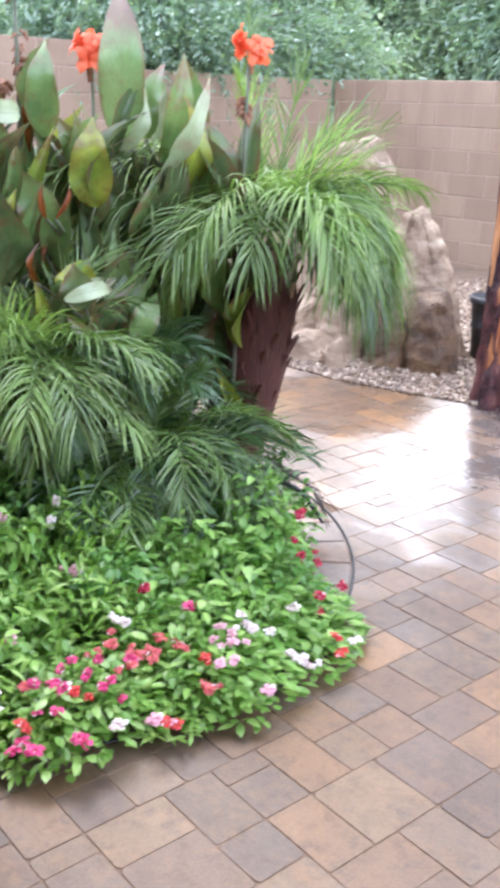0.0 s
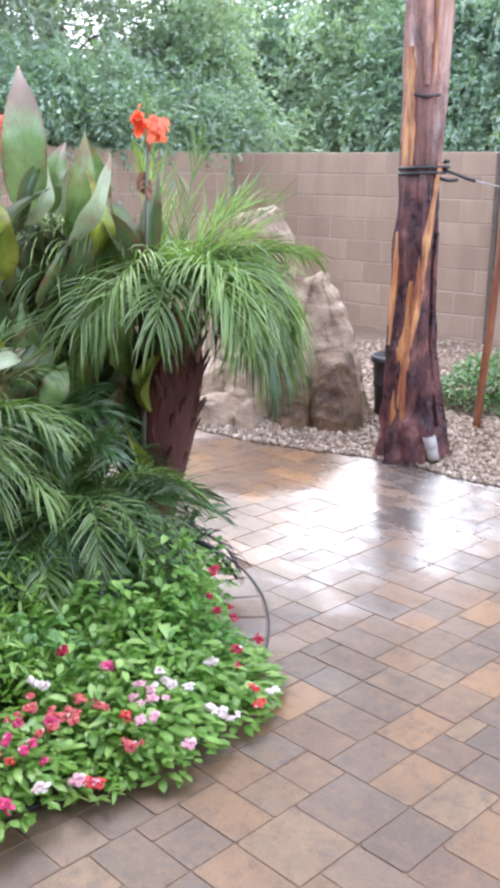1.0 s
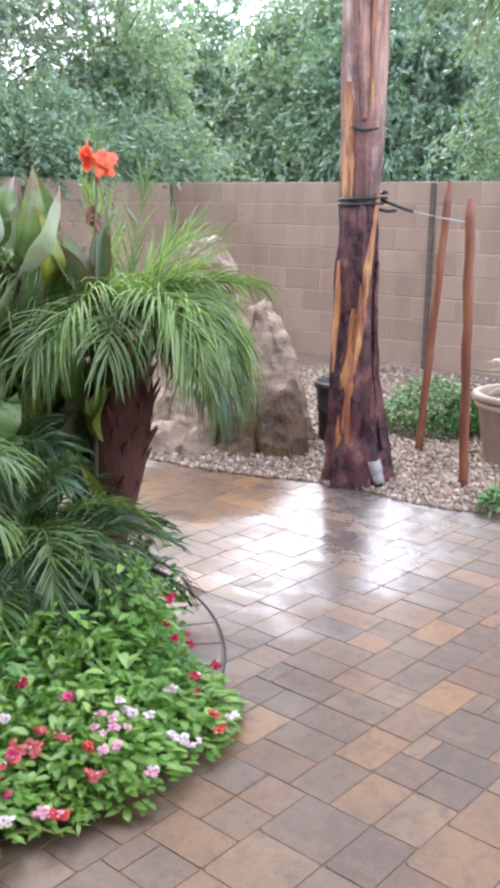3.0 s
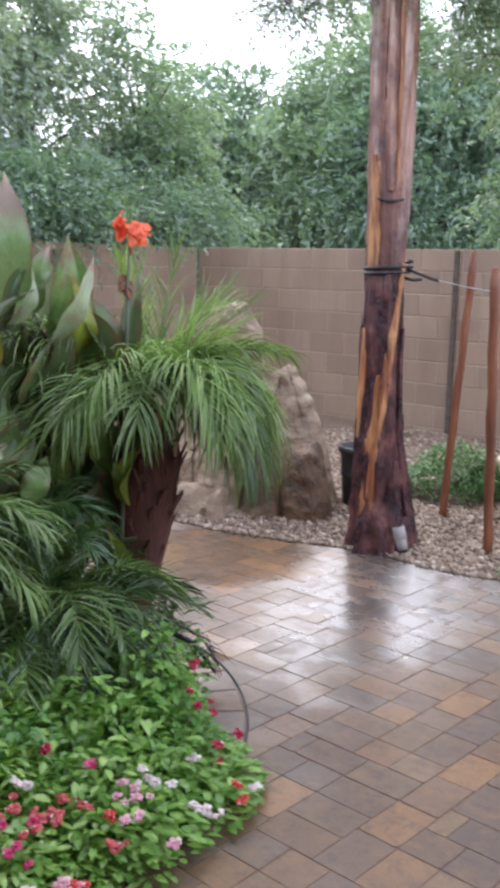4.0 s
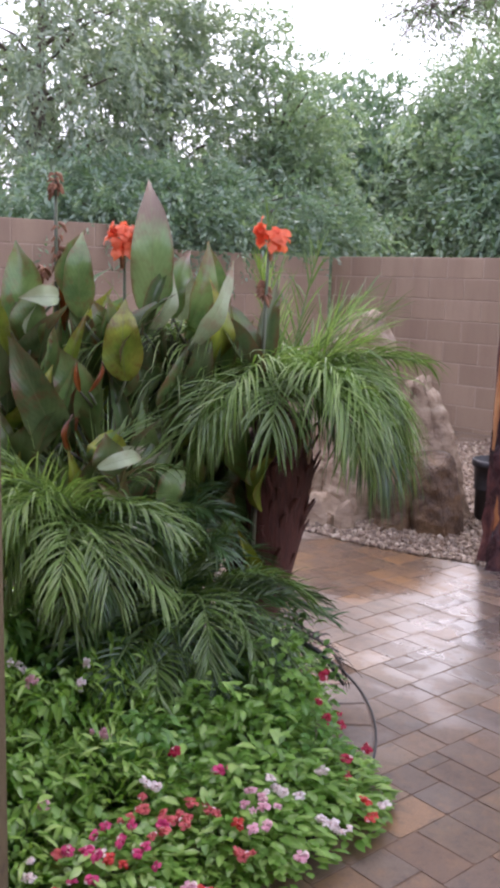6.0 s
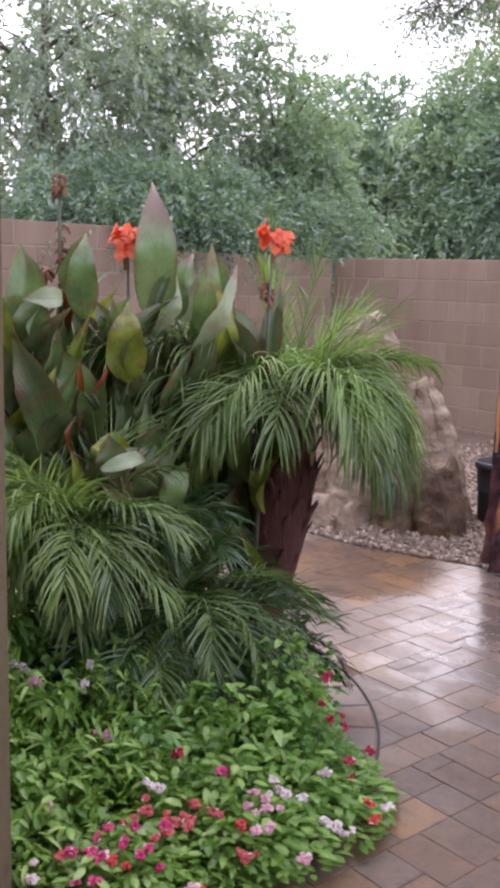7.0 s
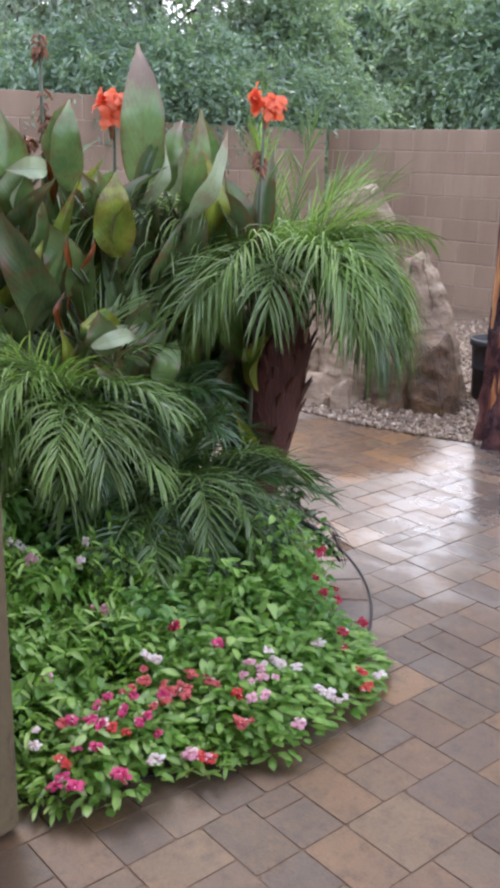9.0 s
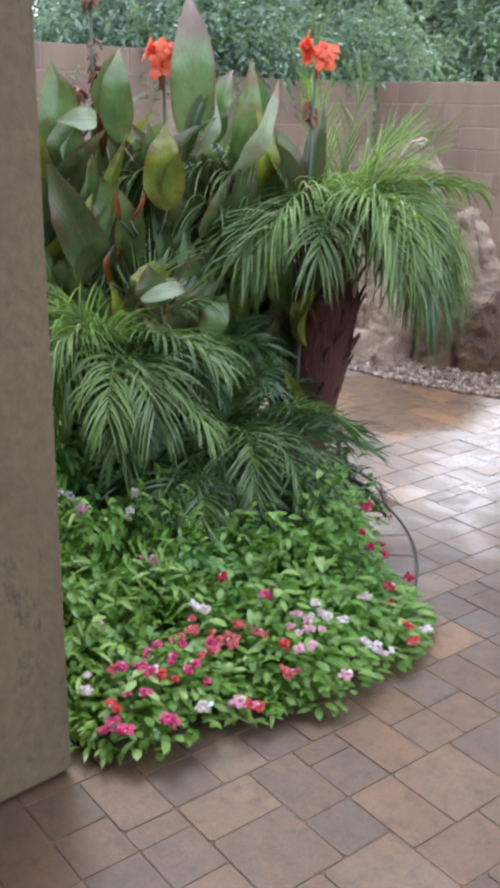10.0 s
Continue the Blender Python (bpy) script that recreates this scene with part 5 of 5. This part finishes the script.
stake((2.562, -2.742, 0.03), (2.646, -2.698, 1.62), 0.024, "slanting rust-brown wooden tree stake in the gravel")
stake((3.106, -3.259, 0.02), (3.053, -3.282, 1.522), 0.026, "upright rust-brown wooden tree stake with wire round it")

lamp = tagged(new("uplight"), "small grey garden spotlight at the foot of the tree", "garden light")
lamp.location = (2.77, -3.555, 0.0)
up = Matrix.Rotation(radians(-14), 4, "Y") @ Matrix.Rotation(radians(6), 4, "X")


def turned(vf, m):
    return [m @ Vector(v) for v in vf[0]], vf[1]


mesh_ob("spike", *tube([(0, 0, -0.03), (0, 0, 0.05)], [0.01, 0.012], 8), M_BLACK, lamp)
mesh_ob("housing", *turned(lathe([(0.001, 0.04), (0.026, 0.04), (0.03, 0.05), (0.03, 0.10), (0.028, 0.102)], 20), up), M_LAMP, lamp, smooth=True)
mesh_ob("shroud", *turned(lathe([(0.033, 0.10), (0.034, 0.105), (0.034, 0.168), (0.03, 0.17), (0.029, 0.12), (0.001, 0.118)], 20), up), M_LAMP, lamp, smooth=True)


# ---- boulders ----
def boulder(name, label, at, size, seed, mat, turn=0.0, corners=22, lean=(0.0, 0.0), grain=0.012, taper=(0.55, 2.2)):
    """A broken rock: hull of scattered corners, its arrises worn, its faces pitted. size: half widths and height."""
    rgs = random.Random(seed)
    bm = bmesh.new()
    for k in range(corners):
        zz = rgs.uniform(0, 1) ** 0.8
        a = k * 2.39996 + rgs.uniform(-0.5, 0.5)
        r = (1.0 - taper[0] * zz ** taper[1]) * rgs.uniform(0.78, 1.05)
        bm.verts.new((r * math.cos(a) * size[0] + lean[0] * zz, r * math.sin(a) * size[1] + lean[1] * zz, zz * size[2]))
    for k in range(7):
        a = k * 0.9
        bm.verts.new((math.cos(a) * size[0] * 0.95, math.sin(a) * size[1] * 0.95, -0.04))
    hull = bmesh.ops.convex_hull(bm, input=bm.verts[:])
    bmesh.ops.delete(bm, geom=[g for g in hull["geom_interior"] if isinstance(g, bmesh.types.BMVert)], context="VERTS")
    bmesh.ops.bevel(bm, geom=bm.edges[:], offset=min(size) * 0.045, segments=2, affect="EDGES")
    bmesh.ops.triangulate(bm, faces=bm.faces[:])
    for _ in range(5):
        long_ones = [e for e in bm.edges if e.calc_length() > max(0.03, min(size) * 0.16)]
        if not long_ones:
            break
        bmesh.ops.subdivide_edges(bm, edges=long_ones, cuts=1)
        bmesh.ops.triangulate(bm, faces=bm.faces[:])
    bm.normal_update()
    q0 = Vector((seed * 1.7, seed * 0.3, 0))
    for v in bm.verts:
        q = v.co + q0
        ledge = abs(noise.noise(Vector((q.x * 3, q.y * 3, q.z * 11)))) - 0.2
        v.co += v.normal * grain * (1.6 * noise.noise(q * 7) + 0.9 * noise.noise(q * 19) + 1.2 * ledge)
    bmesh.ops.rotate(bm, verts=bm.verts[:], matrix=Matrix.Rotation(radians(turn), 3, "Z"))
    ob = part(name, bm, mat, smooth=False)
    ob.location = at
    return tagged(ob, label, "rock", group="garden boulders")


boulder("boulder", "large wet brown boulder standing in the gravel", (1.92, -3.28, 0.0), (0.19, 0.2, 0.58), 6, M_ROCK, turn=20, corners=20, lean=(-0.04, -0.03), grain=0.007, taper=(0.6, 1.7))
boulder("boulder", "tall pale weathered boulder behind the palm", (1.12, -3.12, 0.0), (0.5, 0.34, 1.3), 9, M_PALE, turn=-20, corners=40, grain=0.02)
boulder("boulder", "broken tan boulder leaning beside the larger one", (1.68, -3.13, 0.0), (0.36, 0.25, 0.96), 33, M_PALE, turn=46, corners=40, lean=(-0.05, 0.0), grain=0.014, taper=(0.78, 1.35))
boulder("boulder", "rust-stained boulder under the hanging fronds", (1.74, -3.44, 0.0), (0.14, 0.13, 0.4), 35, M_ROCK, turn=70, corners=16)
boulder("ledge_rock", "flat pale ledge stone at the edge of the paving", (1.30, -3.66, 0.0), (0.24, 0.17, 0.2), 14, M_PALE, turn=15, corners=16)
boulder("ledge_rock", "small upright pale stone beside the boulder", (1.56, -3.70, 0.0), (0.07, 0.06, 0.2), 17, M_PALE, turn=40, corners=12, grain=0.006)
boulder("ledge_rock", "flat tan ledge stone stacked behind the palm", (1.10, -3.55, 0.0), (0.34, 0.2, 0.36), 19, M_PALE, turn=70, corners=16)
boulder("ledge_rock", "pale stone step stacked behind the palm", (1.36, -3.48, 0.0), (0.2, 0.14, 0.5), 21, M_PALE, turn=5, corners=14)
boulder("edging_stone", "small smooth grey stone beside the flowers", (3.46, -5.83, 0.0), (0.05, 0.045, 0.07), 23, M_MORTAR, corners=14, grain=0.003)

# ---- black nursery pot behind the trunk ----
tagged(mesh_ob("nursery_pot", *lathe([(0.001, 0.0), (0.105, 0.0), (0.112, 0.01), (0.122, 0.2), (0.128, 0.205), (0.130, 0.22), (0.126, 0.225), (0.134, 0.345), (0.146, 0.35), (0.15, 0.365), (0.147, 0.39), (0.138, 0.392), (0.13, 0.3), (0.001, 0.29)], 36), M_BLACK, smooth=True), "black ribbed plastic nursery pot beside the boulder", "plant pot").location = (2.03, -2.84, 0.02)

# ---- clay pot with a yucca, shrubs ----
pot = tagged(new("clay_pot"), "large beige clay pot with double rim on the gravel", "plant pot")
pot.location = (3.14, -2.60, 0.02)
mesh_ob("body", *lathe([(0.001, 0.0), (0.19, 0.0), (0.2, 0.01), (0.25, 0.33), (0.262, 0.335), (0.27, 0.345), (0.268, 0.365), (0.258, 0.372), (0.275, 0.378), (0.285, 0.39), (0.284, 0.415), (0.272, 0.425), (0.25, 0.42), (0.245, 0.36)], 48), M_POT, pot, smooth=True)
mesh_ob("potting_soil", *lathe([(0.247, 0.365), (0.12, 0.385), (0.001, 0.39)], 32), M_SOIL, pot, smooth=True)
yucca = tagged(new("yucca"), "spiky yellow-green yucca growing in the clay pot", "yucca")
yucca.location = (3.16, -2.58, 0.40)
rg = random.Random(8)
mesh_ob("stem", *tube([(0, 0, -0.03), (0.0, 0.0, 0.12), (0.01, 0, 0.25)], [0.05, 0.045, 0.04], 10), M_TWIG, yucca)
for k in range(42):
    a, e = rg.uniform(0, 6.283), rg.uniform(-0.2, 1.4)
    d = Vector((math.cos(a) * math.cos(e), math.sin(a) * math.cos(e), math.sin(e)))
    s = Vector((-math.sin(a), math.cos(a), 0))
    o, ln = Vector((0, 0, rg.uniform(0.05, 0.25))), rg.uniform(0.2, 0.34)
    nrm = s.cross(d)
    v = []
    for r, w in ((0, 0.010), (0.3, 0.013), (0.7, 0.009), (1, 0.0006)):
        m = o + d * ln * r + Vector((0, 0, -0.06 * r * r))
        v += [m - s * w, m - nrm * w * 0.4, m + s * w]
    mesh_ob("leaf", v, [(3 * j + i, 3 * j + i + 1, 3 * j + i + 4, 3 * j + i + 3) for j in range(3) for i in range(2)], M_CANNA_OLIVE if rg.random() < 0.3 else M_FROND_YOUNG_LIT, yucca)


def shrub(at, r, h, count, seed, label):
    ob = tagged(new("shrub"), label, "shrub", group="low shrubs on the gravel")
    ob.location = at
    mesh_ob("foliage", *leaf_cloud(count, r, h, 0.05, seed, 1.2, 0.6), M_SHRUB, ob)
    mesh_ob("stem_tangle", *stem_cloud(26, r * 0.8, h, seed), M_TWIG, ob)


shrub((2.34, -2.12, 0.02), 0.37, 0.36, 2500, 71, "rounded dark green shrub between stakes and wall")
shrub((2.58, -2.02, 0.02), 0.22, 0.28, 1200, 72, "small green shrub beside the clay pot")
shrub((3.47, -3.48, 0.01), 0.15, 0.14, 420, 73, "low green plant at the edge of the gravel")


# ---- trees over the wall ----
def clump_tree(label, root, centre, radii, clumps, per, leaf, mat, seed, strands=0, wilt=0.5, lean=0.2):
    """Trunk, limbs and a crown of separate leaves gathered in clumps."""
    rgn = np.random.default_rng(seed)
    ob = tagged(new("hedge_tree"), label, "tree", group="trees behind the wall")
    ob.location = (root[0], root[1], -0.056)
    o = np.array([root[0], root[1], -0.056])
    c, rad = np.array(centre) - o, np.array(radii)
    pts = rgn.normal(size=(clumps, 3))
    pts /= np.linalg.norm(pts, axis=1, keepdims=True)
    pts *= (rgn.random((clumps, 1)) ** 0.38)
    lump = np.array([1 + 0.35 * noise.noise(Vector(p) * 2.2 + Vector((seed, 0, 0))) for p in pts])
    ctr = c + pts * rad * lump[:, None]
    ctr = ctr[ctr[:, 2] > 0.9]
    trunk_top = np.array([c[0], c[1], c[2] + rad[2] * 0.3])
    spine_pts = [Vector((0, 0, 0)), Vector(trunk_top * 0.35), Vector(trunk_top * 0.7) + Vector((0.06, -0.05, 0)), Vector(trunk_top)]
    mesh_ob("trunk", *tube(spine_pts, [0.11, 0.085, 0.06, 0.02], 10), M_TWIG, ob, smooth=True)
    store = ([], [])
    for p in ctr[:: max(1, len(ctr) // 45)]:
        s = min(0.95, max(0.2, (p[2] - 0.5) / max(trunk_top[2], 1.0)))
        q = Vector(trunk_top) * s
        e = Vector(p)
        join_into(store, tube([q, q.lerp(e, 0.5) + Vector((0, 0, 0.12)), e], [0.028, 0.016, 0.006], 5, False))
    mesh_ob("branchwork", *store, M_TWIG, ob)
    sprays, along, big = 12, max(4, per // 12), max(1.0, leaf / 0.085)
    total = len(ctr) * sprays * along
    heads = np.repeat(ctr, sprays, axis=0) + rgn.normal(size=(len(ctr) * sprays, 3)) * np.array([0.13, 0.13, 0.1]) * big
    out = heads - c
    out /= np.linalg.norm(out, axis=1, keepdims=True) + 1e-6
    run = rgn.normal(size=heads.shape) * 0.6 + out * 0.7
    run /= np.linalg.norm(run, axis=1, keepdims=True)
    reach = rgn.uniform(0.16, 0.42, (len(heads), 1, 1)) * big
    step = np.tile(np.linspace(0.0, 1.0, along)[None, :, None], (len(heads), 1, 1))
    base = heads[:, None, :] + run[:, None, :] * reach * step
    base[:, :, 2] -= (reach * step ** 2 * (0.3 + 0.7 * wilt))[:, :, 0]
    base = base.reshape(-1, 3) + rgn.normal(size=(total, 3)) * 0.014
    d = np.repeat(run, along, axis=0) + rgn.normal(size=(total, 3)) * 0.55
    d[:, 2] -= wilt
    if strands:
        hang = rgn.integers(0, len(ctr), strands)
        extra_p, extra_d = [], []
        for h in hang:
            sp = ctr[h] + rgn.normal(size=3) * 0.12
            if sp[2] > c[2] + 0.2 * rad[2]:
                sp[2] = c[2] - 0.3 * rad[2] + rgn.random() * 0.4
            for j in range(15):
                if sp[2] - 0.026 * j - 0.056 < WALL_TOP - 0.09:
                    break
                extra_p.append(sp + np.array([0.02 * math.sin(j), -0.01 * j * lean, -0.026 * j]) + rgn.normal(size=3) * 0.018)
                extra_d.append(np.array([rgn.normal() * 0.6, rgn.normal() * 0.6, -0.8]))
        base, d = np.concatenate([base, np.array(extra_p)]), np.concatenate([d, np.array(extra_d)])
        total = len(base)
    d /= np.linalg.norm(d, axis=1, keepdims=True)
    sd = np.cross(d, rgn.normal(size=(total, 3)))
    sd /= np.linalg.norm(sd, axis=1, keepdims=True) + 1e-6
    ln = leaf * rgn.uniform(0.6, 1.25, (total, 1))
    w = ln * rgn.uniform(0.12, 0.19, (total, 1))
    nr = np.cross(sd, d)
    v = np.stack([base, base + d * ln * 0.45 + sd * w, base + d * ln + nr * ln * 0.1, base + d * ln * 0.45 - sd * w], axis=1).reshape(-1, 3)
    me = bpy.data.meshes.new("crown")
    me.vertices.add(total * 4)
    me.vertices.foreach_set("co", v.astype(np.float32).ravel())
    me.loops.add(total * 4)
    me.loops.foreach_set("vertex_index", np.arange(total * 4, dtype=np.int32))
    me.polygons.add(total)
    me.polygons.foreach_set("loop_start", np.arange(0, total * 4, 4, dtype=np.int32))
    me.polygons.foreach_set("loop_total", np.full(total, 4, dtype=np.int32))
    me.update(calc_edges=True)
    me.materials.append(mat)
    crown = new("crown", me)
    crown.parent = ob
    return ob


clump_tree("tall grey-green tree standing behind the side wall", (-4.1, -2.3), (-4.1, -2.2, 3.7), (1.4, 1.6, 3.0), 210, 200, 0.1, M_TREE_C, 1, 20)
clump_tree("tall willowy tree with gaps of sky behind the wall corner", (-4.2, -0.6), (-4.2, -0.5, 3.0), (1.1, 1.0, 2.3), 165, 200, 0.1, M_TREE_C, 2, 20)
clump_tree("slender hedge tree standing in the wall corner", (-3.5, 0.7), (-3.5, 0.7, 2.5), (0.8, 0.8, 1.75), 190, 209, 0.085, M_TREE_B, 12, 20)
clump_tree("dense green hedge tree behind the wall corner", (-9.62, 8.88), (-9.62, 8.88, 2.85), (1.9, 1.9, 2.75), 300, 209, 0.162, M_TREE_A, 3, 50)
clump_tree("dense pale green hedge tree standing beyond the wall", (-6.96, 9.07), (-6.96, 9.07, 2.56), (2.09, 1.61, 2.56), 330, 209, 0.148, M_TREE_B, 4, 60)
clump_tree("dense green hedge tree standing beyond the wall", (-4.3, 9.26), (-4.3, 9.26, 2.66), (2.09, 1.71, 2.66), 330, 209, 0.148, M_TREE_A, 5, 60)
clump_tree("tall fine-leaved tree spreading over the wall", (2.4, 1.6), (2.3, 1.5, 2.9), (1.3, 1.0, 2.5), 460, 190, 0.072, M_TREE_A, 6, 90)
clump_tree("dense green hedge tree behind the wall", (3.8, 1.5), (3.8, 1.5, 2.4), (1.2, 1.0, 1.7), 180, 171, 0.09, M_TREE_A, 7, 20)
clump_tree("tall fine-leaved tree arching over the hedge", (-6.1, 10.02), (-6.1, 10.02, 4.7), (2.38, 1.52, 2.3), 240, 150, 0.125, M_TREE_B, 15, 60)
clump_tree("tall fine-leaved tree standing beyond the wall", (-3.16, 10.4), (-3.16, 10.4, 4.9), (1.8, 1.52, 2.4), 200, 150, 0.125, M_TREE_A, 16, 40)
clump_tree("dark hedge filling the corner behind the walls", (-2.6, -1.4), (-2.5, -1.5, 1.98), (0.7, 2.7, 0.5), 300, 209, 0.072, M_TREE_A, 8, 0)
clump_tree("dark green hedge behind the trees", (-6.96, 12.11), (-6.96, 12.11, 2.28), (6.84, 1.14, 2.18), 420, 209, 0.190, M_TREE_A, 9, 0)

# ---- paving, last: ring round the bed, then the field ----
RING = 42
r0, r1 = 0.94, BED_R
for k in range(RING):
    a0, a1 = 2 * math.pi * (k + 0.02) / RING, 2 * math.pi * (k + 0.98) / RING
    pts = [(r0, a0), (r1, a0), (r1, (a0 + a1) / 2), (r1, a1), (r0, a1), (r0, (a0 + a1) / 2)]
    am, rm = (a0 + a1) / 2, (r0 + r1) / 2
    v = []
    for z_, inset in ((-0.05, 0.0), (-0.002, 0.0), (0.004, 0.007)):
        for r, a in pts:
            rr = r + (inset if r < rm else -inset)
            aa = a + (am - a) * inset * 9
            v.append((BED.x + rr * math.cos(aa), BED.y + rr * math.sin(aa), z_))
    f = [tuple(range(12, 18))]
    for lv_ in (0, 6):
        for i in range(6):
            j = (i + 1) % 6
            f.append((lv_ + i, lv_ + j, lv_ + 6 + j, lv_ + 6 + i))
    mesh_ob("ring_paver", v, f, M_PAVER, patio)

UNIT = 0.066
paver_meshes = {}


def paver_mesh(lu, lv_, kind):
    key = (lu, lv_, kind)
    if key not in paver_meshes:
        rgp = random.Random(lu * 100 + lv_ * 10 + kind)
        hx, hy = lu * UNIT / 2 - rgp.uniform(0.0004, 0.0014), lv_ * UNIT / 2 - rgp.uniform(0.0004, 0.0014)
        outline = []
        for sx_, sy_ in ((-1, -1), (1, -1), (1, 1), (-1, 1)):
            cut = rgp.uniform(0.002, 0.009)
            ax_, ay_ = sx_ * hx, sy_ * hy
            one, two = (ax_, ay_ - sy_ * cut), (ax_ - sx_ * cut, ay_)
            outline += [two, one] if sx_ * sy_ < 0 else [one, two]
        v = []
        for z_, k_ in ((-0.04, 1.0), (-0.0026, 1.0), (0.0, 0.0)):
            for x, y in outline:
                if k_:
                    v.append((x, y, z_))
                else:
                    v.append((x - math.copysign(rgp.uniform(0.0004, 0.0024), x), y - math.copysign(rgp.uniform(0.0004, 0.0024), y), rgp.uniform(-0.0006, 0.0005)))
        n8 = 8
        f = [tuple(range(2 * n8, 3 * n8))]
        for lev in (0, n8):
            for i in range(n8):
                j = (i + 1) % n8
                f.append((lev + i, lev + j, lev + n8 + j, lev + n8 + i))
        me = bpy.data.meshes.new("paver")
        me.from_pydata(v, [], f)
        me.materials.append(M_PAVER)
        me.materials.append(M_EDGE)
        me.polygons.foreach_set("material_index", [0] + [1] * 16)
        paver_meshes[key] = me
    return paver_meshes[key]


GRID_TURN = radians(-4.0)
origin = Vector((3.112, -5.83))
eu, ev = Vector((math.cos(GRID_TURN), math.sin(GRID_TURN))), Vector((-math.sin(GRID_TURN), math.cos(GRID_TURN)))
rg = random.Random(77)
rest = ([], [])
single = 0
NU, NV = 230, 150
taken = np.zeros((NU, NV), dtype=bool)
SIZES = ((2, 2), (2, 2), (3, 2), (3, 2), (3, 2), (2, 3), (2, 3), (3, 3))
for cv0 in range(NV):
    for cu0 in range(NU):
        if taken[cu0, cv0]:
            continue
        free = 1
        while free < 8 and cu0 + free < NU and not taken[cu0 + free, cv0]:
            free += 1
        lu, hv = rg.choice([(a, b) for a, b in SIZES if a <= free and free - a != 1] or [(free, 2)])
        if lu == 3 and hv == 2 and rg.random() < 0.18:
            lu = 1
        hv = min(hv, NV - cv0)
        taken[cu0:cu0 + lu, cv0:cv0 + hv] = True
        p = origin + eu * (cu0 - 96 + lu / 2) * UNIT + ev * (cv0 - 89 + hv / 2) * UNIT
        if not (-1.8 < p.x < 10.8 and -11.1 < p.y < gravel_edge(p.x) + 0.04):
            continue
        if (p - BED).length < BED_R - 0.05:
            continue
        if 3.1 < p.x < 3.48 and -7.5 < p.y < -7.1:
            continue
        rot = GRID_TURN + rg.uniform(-0.012, 0.012)
        m = Matrix.Translation((p.x, p.y, rg.uniform(-0.0008, 0.001))) @ Matrix.Rotation(rot, 4, "Z") @ Euler((rg.uniform(-0.004, 0.004), rg.uniform(-0.004, 0.004), 0)).to_matrix().to_4x4()
        me = paver_mesh(lu, hv, rg.randrange(6))
        if single < 300 and (p - Vector((3.55, -5.3))).length < 2.0 and 1.9 < p.x < 4.7:
            b = new("paver", me)
            b.parent = patio
            b.matrix_basis = m
            single += 1
        else:
            b0 = len(rest[0])
            rest[0].extend(m @ v.co for v in me.vertices)
            rest[1].extend(tuple(i + b0 for i in q.vertices) for q in me.polygons)
field = tagged(mesh_ob("paver_field", *rest, M_PAVER_REST, patio), "more wet tumbled pavers", kind="stuff")
field.data.materials.append(M_EDGE)
field.data.polygons.foreach_set("material_index", [0 if len(q) == 8 else 1 for q in rest[1]])
